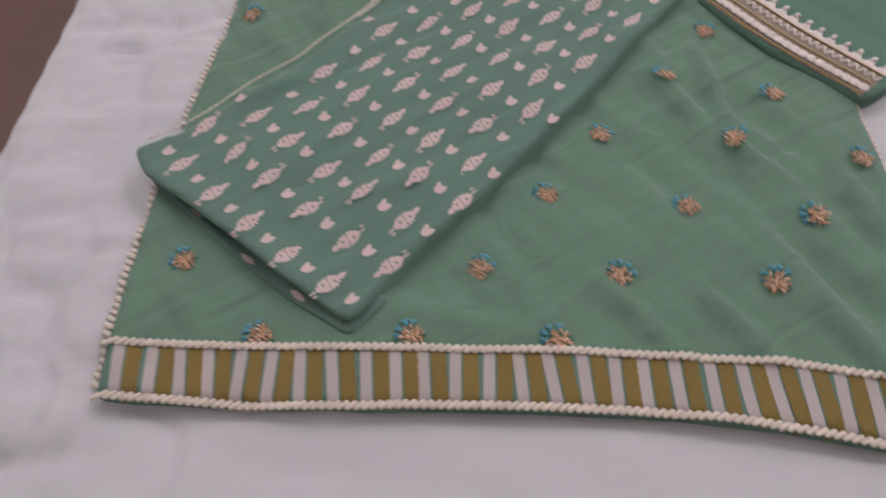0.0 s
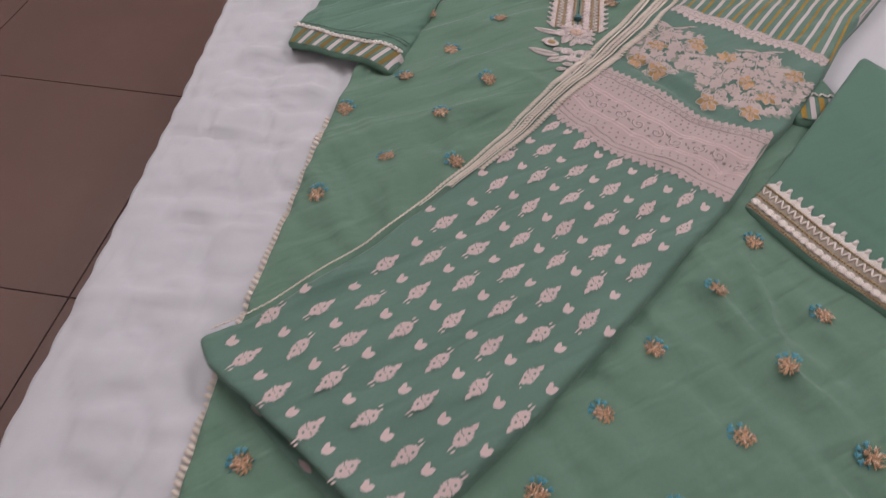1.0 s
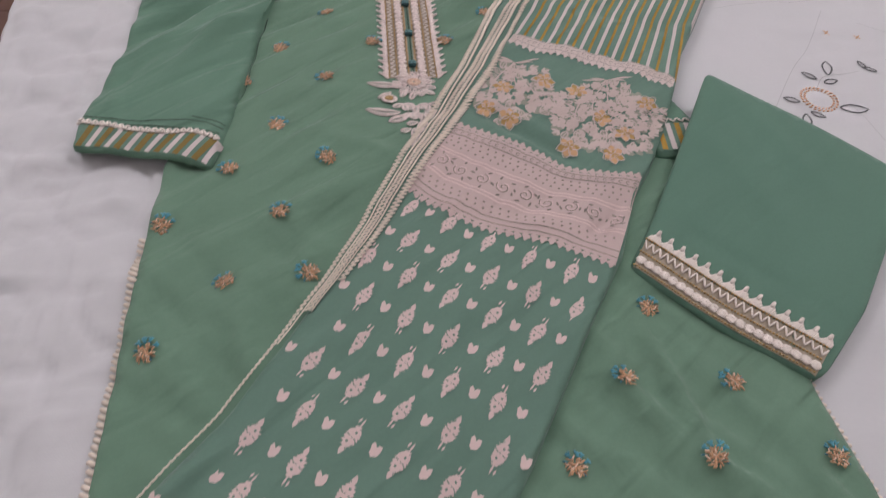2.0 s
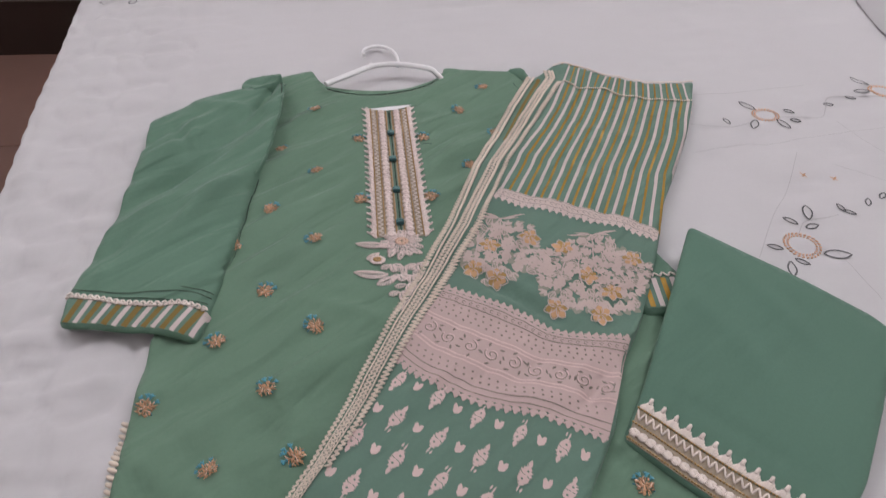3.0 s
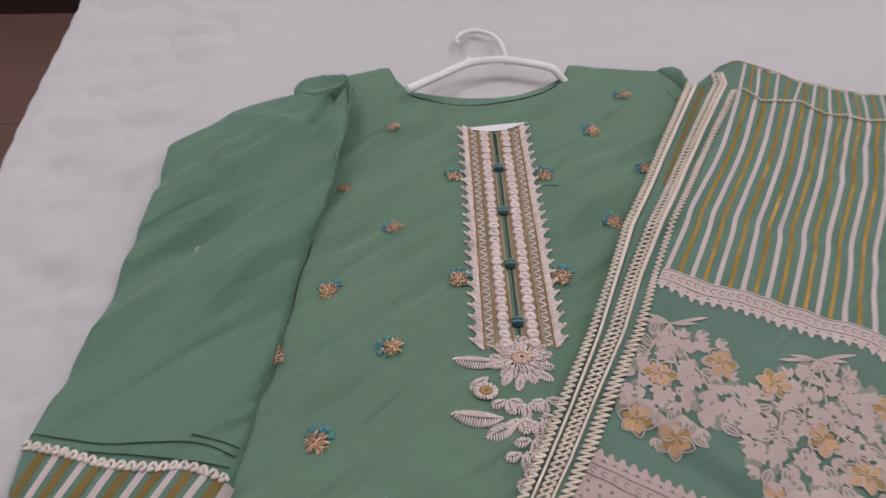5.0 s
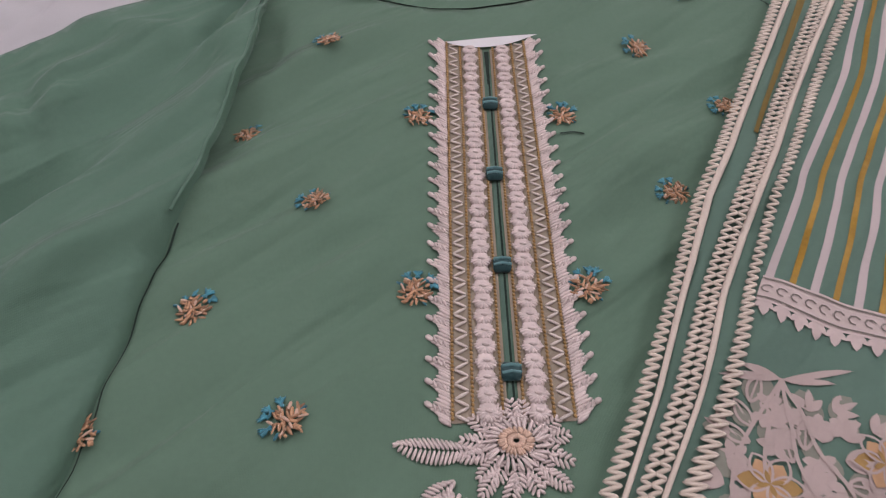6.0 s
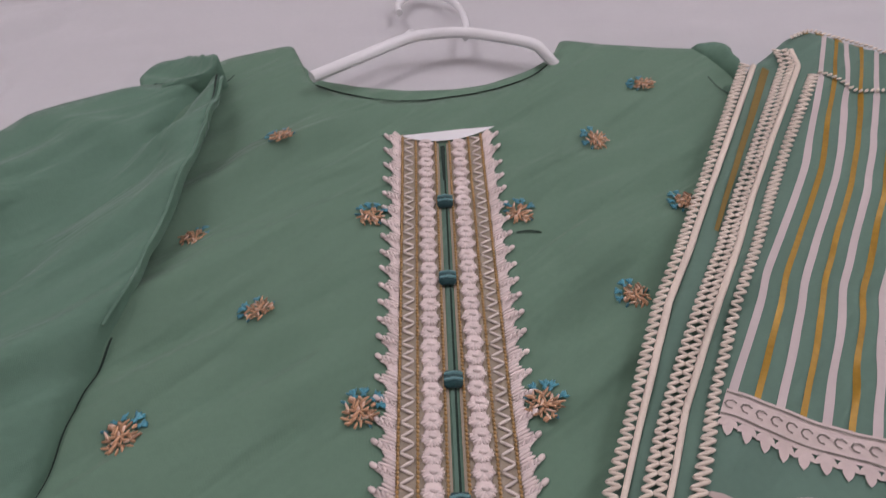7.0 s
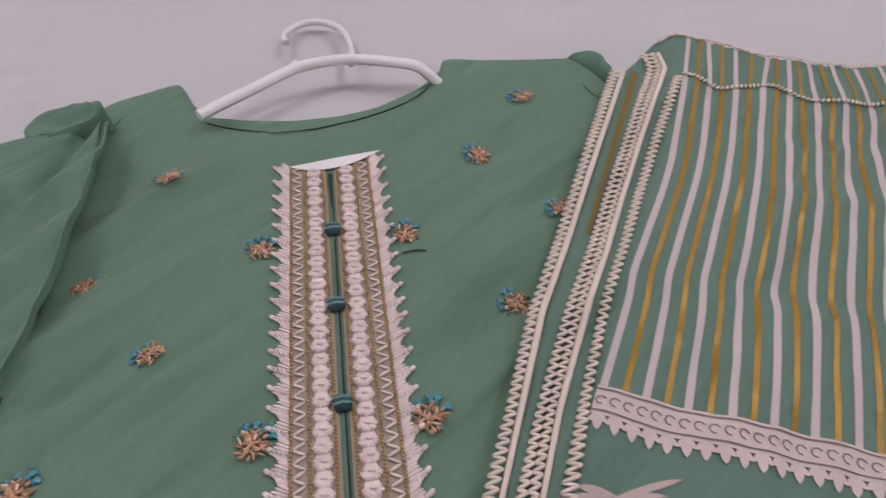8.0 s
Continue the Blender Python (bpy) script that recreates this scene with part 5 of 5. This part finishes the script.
sh = Shape()
between(sh, DC, [at(OUT, k / 40) for k in range(41)], [border_at(k / 40, 0.62) for k in range(41)], 8, 0.0007)
border = part("lace_border", sh, TAUPE, scarf, "dense white and gold lace border")
r = random.Random(77)
sh, gl = Shape(), Shape()
for k in range(21):
    # shells along the outer edge
    c = border_at((k + 0.5) / 21, 0.17)
    z = DC.z(*c) + 0.0018
    for j in range(16):
        a = 2 * math.pi * j / 16
        ra = 0.0054 * r.uniform(0.93, 1.07)
        sh.stitch((*c, z + 0.0016), (c[0] + ra * math.cos(a), c[1] + ra * math.sin(a), z + 0.0002), 0.0011, 0.6, 5)
for k in range(46):
    p, q = border_at(k / 46, 0.40 if k % 2 else 0.60), border_at((k + 1) / 46, 0.60 if k % 2 else 0.40)
    z = DC.z(*p) + 0.0020
    sh.stitch((*p, z), (*q, z + 0.0005), 0.0012, 0.8, 5)
for k in range(14):
    # hooked leaves with a round tip along the inner edge
    u = (k + 0.5) / 14
    for j in range(8):
        f = j / 7 - 0.5
        p, q = border_at(u + f * 0.064, 0.63), border_at(u + f * 0.058 + 0.010, (0.74, 0.77, 0.81, 0.86, 0.89, 0.88, 0.82, 0.76)[j])
        z = DC.z(*p) + 0.0016
        sh.stitch((*p, z), (*q, z + 0.0006), 0.0013, 0.7, 5)
    p, q = border_at(u + 0.008, 0.78), border_at(u + 0.018 + r.uniform(-0.003, 0.003), 0.94)
    z = DC.z(*q) + 0.0016
    sh.stitch((*p, z), (*q, z), 0.0022, 0.7, 7)
part("lace_stitches", sh, LACE_WHITE, border, kind="stuff")
for v in (0.03, 0.34, 0.63):
    rope(gl, DC, [border_at(k / 60, v) for k in range(61)], 0.0012, 0.4, 0.0018)
part("gold_line", gl, GOLD_THREAD, border, kind="stuff")

# ---- hanger ----
hanger = thing("clothes_hanger", (0.02, 0.16, BED_Z), "white plastic clothes hanger inside the kurta neck", "hanger")
sh = Shape()
bar = along([(-0.086, 0.130), (-0.050, 0.155), (-0.018, 0.177), (0.002, 0.183), (0.028, 0.184), (0.062, 0.174), (0.086, 0.163), (0.098, 0.158)], 0.006)
sh.tube([(x, y, 0.5725 - 0.9 * max(0.0, x - 0.080)) for x, y in bar], 0.0050, 10, 0.8)
part("bar", sh, PLASTIC, hanger)
sh = Shape()
hook = along([(0.028, 0.185), (0.030, 0.205), (0.028, 0.235), (0.018, 0.258), (0.001, 0.268), (-0.015, 0.262), (-0.024, 0.247), (-0.023, 0.232)], 0.004)
sh.tube([(x, y, 0.5680 - 0.10 * max(0.0, y - 0.18)) for x, y in hook], 0.0029, 8)
part("hook", sh, PLASTIC, hanger)
sh = Shape()
sh.stitch((-0.020, 0.174, 0.5735), (-0.013, 0.190, 0.5725), 0.0034)
part("notch", sh, PLASTIC, hanger)

# ---- quilt embroidery ----
def vine(name, pts, mat, width, label="", lift=0.0010, step=0.006):
    sh = Shape()
    strip(sh, BEDTOP, along(pts, step), width * 0.62, lift, 2)
    part(name, sh, mat, quilt, label, kind="stuff")


for cx, cy, rx, ry in ((0.499, -0.246, 0.023, 0.021), (0.592, 0.041, 0.021, 0.017), (0.829, 0.098, 0.022, 0.018), (0.525, -0.440, 0.020, 0.020)):
    sh = Shape()
    for ring in (0.80, 1.0):
        n = 26
        pts = [(cx + rx * ring * math.cos(q * 2 * math.pi / n), cy + ry * ring * math.sin(q * 2 * math.pi / n)) for q in range(n + 1)]
        rope(sh, BEDTOP, pts, 0.0026, 0.4, 0.0006, 0.26)
    part("orange_ring", sh, ORANGE_THREAD, quilt, "orange embroidered flower ring", kind="stuff")


def quilt_leaf(x, y, turn, length, width):
    sh = Shape()
    leaf_line(sh, BEDTOP, x, y, turn, length, width, 0.0010, 0.0022)
    part("leaf_outline", sh, GREY_THREAD, quilt)


for x, y, turn, ln in ((0.532, -0.202, 70, 0.030), (0.512, -0.210, 130, 0.020), (0.520, -0.216, 10, 0.020), (0.520, -0.262, -8, 0.036), (0.470, -0.252, 155, 0.020), (0.470, -0.272, 250, 0.026), (0.478, -0.268, 320, 0.018),
                       (0.583, 0.056, 125, 0.030), (0.570, 0.028, 235, 0.028), (0.603, 0.026, 290, 0.028), (0.818, 0.118, 125, 0.032), (0.806, 0.096, 175, 0.028), (0.846, 0.090, 300, 0.028)):
    quilt_leaf(x, y, turn, ln, ln * 0.40)
for x, y, turn in ((0.522, 0.018, 100), (0.642, 0.043, 150), (0.640, 0.018, 160), (0.722, 0.063, 170), (0.770, 0.077, 150), (0.591, -0.191, 100), (0.604, -0.196, 150), (0.630, -0.182, 60), (0.655, -0.170, 40), (0.677, -0.160, 20), (-0.48, 0.455, 40), (-0.455, 0.475, 40), (-0.43, 0.452, 40), (-0.415, 0.478, 80)):
    quilt_leaf(x, y, turn, 0.017, 0.007)
for x, y in ((0.575, -0.110), (0.617, -0.120)):
    sh = Shape()
    for t in (40, 130):
        leaf(sh, BEDTOP, x - 0.006 * math.cos(radians(t)), y - 0.006 * math.sin(radians(t)), t, 0.013, 0.0028, 0.0013)
    part("red_cross_stitch", sh, COPPER_THREAD, quilt)
vine("vine_stem", [(0.460, 0.022), (0.516, 0.011), (0.569, 0.024)], SEAM_GREY, 0.0022)
vine("vine_stem", [(0.611, 0.032), (0.676, 0.028), (0.700, 0.050), (0.724, 0.082), (0.790, 0.083), (0.815, 0.080)], SEAM_GREY, 0.0022)
vine("vine_stem", [(0.505, -0.226), (0.525, -0.205), (0.56, -0.200), (0.578, -0.196)], SEAM_GREY, 0.0018)
vine("vine_stem", [(-0.500, 0.465), (-0.470, 0.47), (-0.44, 0.462), (-0.405, 0.47), (-0.38, 0.468)], SEAM_GREY, 0.0020)
for pts in ([(0.440, 0.098), (0.513, 0.105), (0.595, 0.110), (0.703, 0.124)], [(0.435, -0.047), (0.522, -0.031), (0.556, -0.036), (0.616, -0.025), (0.709, -0.011), (0.90, 0.01)], [(0.593, -0.057), (0.535, -0.139), (0.488, -0.190), (0.432, -0.264)], [(0.632, -0.088), (0.665, -0.112), (0.697, -0.138)],
            [(-0.481, 0.378), (-0.431, 0.432), (-0.377, 0.458), (-0.277, 0.462), (-0.07, 0.458), (0.148, 0.464), (0.375, 0.466), (0.52, 0.468), (0.66, 0.470)],
            [(0.70, 0.02), (0.715, -0.03), (0.73, -0.07)], [(0.54, -0.255), (0.545, -0.30), (0.55, -0.34)]):
    vine("quilting_line", pts, SEAM_GREY, 0.0016, lift=0.0003)

# ---- pillow and dark block at the far side ----
pillow = thing("pillow", (1.30, 0.30, BED_Z), "white cotton pillow lying on the bed", "pillow")
rows = []
for a in range(25):
    u = a / 24 * 2 - 1
    rows.append([])
    for b in range(25):
        w = b / 24 * 2 - 1
        puff = max(0.0, (1 - abs(u) ** 3.2) * (1 - abs(w) ** 3.2)) ** 0.6
        x, y = u * 0.33 * (1 - 0.06 * w * w), w * 0.22 * (1 - 0.06 * u * u)
        c, s = math.cos(radians(-14)), math.sin(radians(-14))
        rows[-1].append((1.30 + c * x - s * y, 0.33 + s * x + c * y, 0.553 + 0.10 * puff + 0.004 * noise.noise(Vector((x * 8, y * 8, 2)))))
sh = Shape()
sh.grid(rows)
sh.grid([[(x, y, 0.551) for x, y, z in row][::-1] for row in rows])
part("cushion", sh, QUILT, pillow)
# made-up black box in place of an unidentified dark patch
cab = thing("dark_block", (1.32, 1.2, 0), "black box standing in for an unidentified dark patch by the wall", "cabinet")
sh = Shape()
sh.box((1.10, 1.02, 0.03), (1.52, 1.30, 0.42))
part("carcass", sh, BLACK, cab, smooth=False)
sh = Shape()
sh.box((1.09, 1.005, 0.42), (1.53, 1.30, 0.44))
part("top", sh, BLACK, cab, smooth=False)
for x in (1.12, 1.47):
    sh = Shape()
    sh.box((x, 1.05, 0), (x + 0.03, 1.08, 0.03))
    part("foot", sh, BLACK, cab, smooth=False)

# ---- floor tiles ----
sh = Shape()
sh.box((-0.2985, -0.2985, -0.006), (0.2985, 0.2985, 0.0))
tile = mesh_of("tile", sh, TILE, smooth=False)
for i in range(8):
    for j in range(7):
        x, y = X0 + 0.25 + 0.6 * i, 0.222 + 0.3 + 0.6 * (j - 5)
        if Y0 - 0.3 < y < Y1 + 0.2 and x < X1 + 0.2:
            ob = new("tile", tile)
            ob.parent = floor
            ob.location = (x, y, 0)
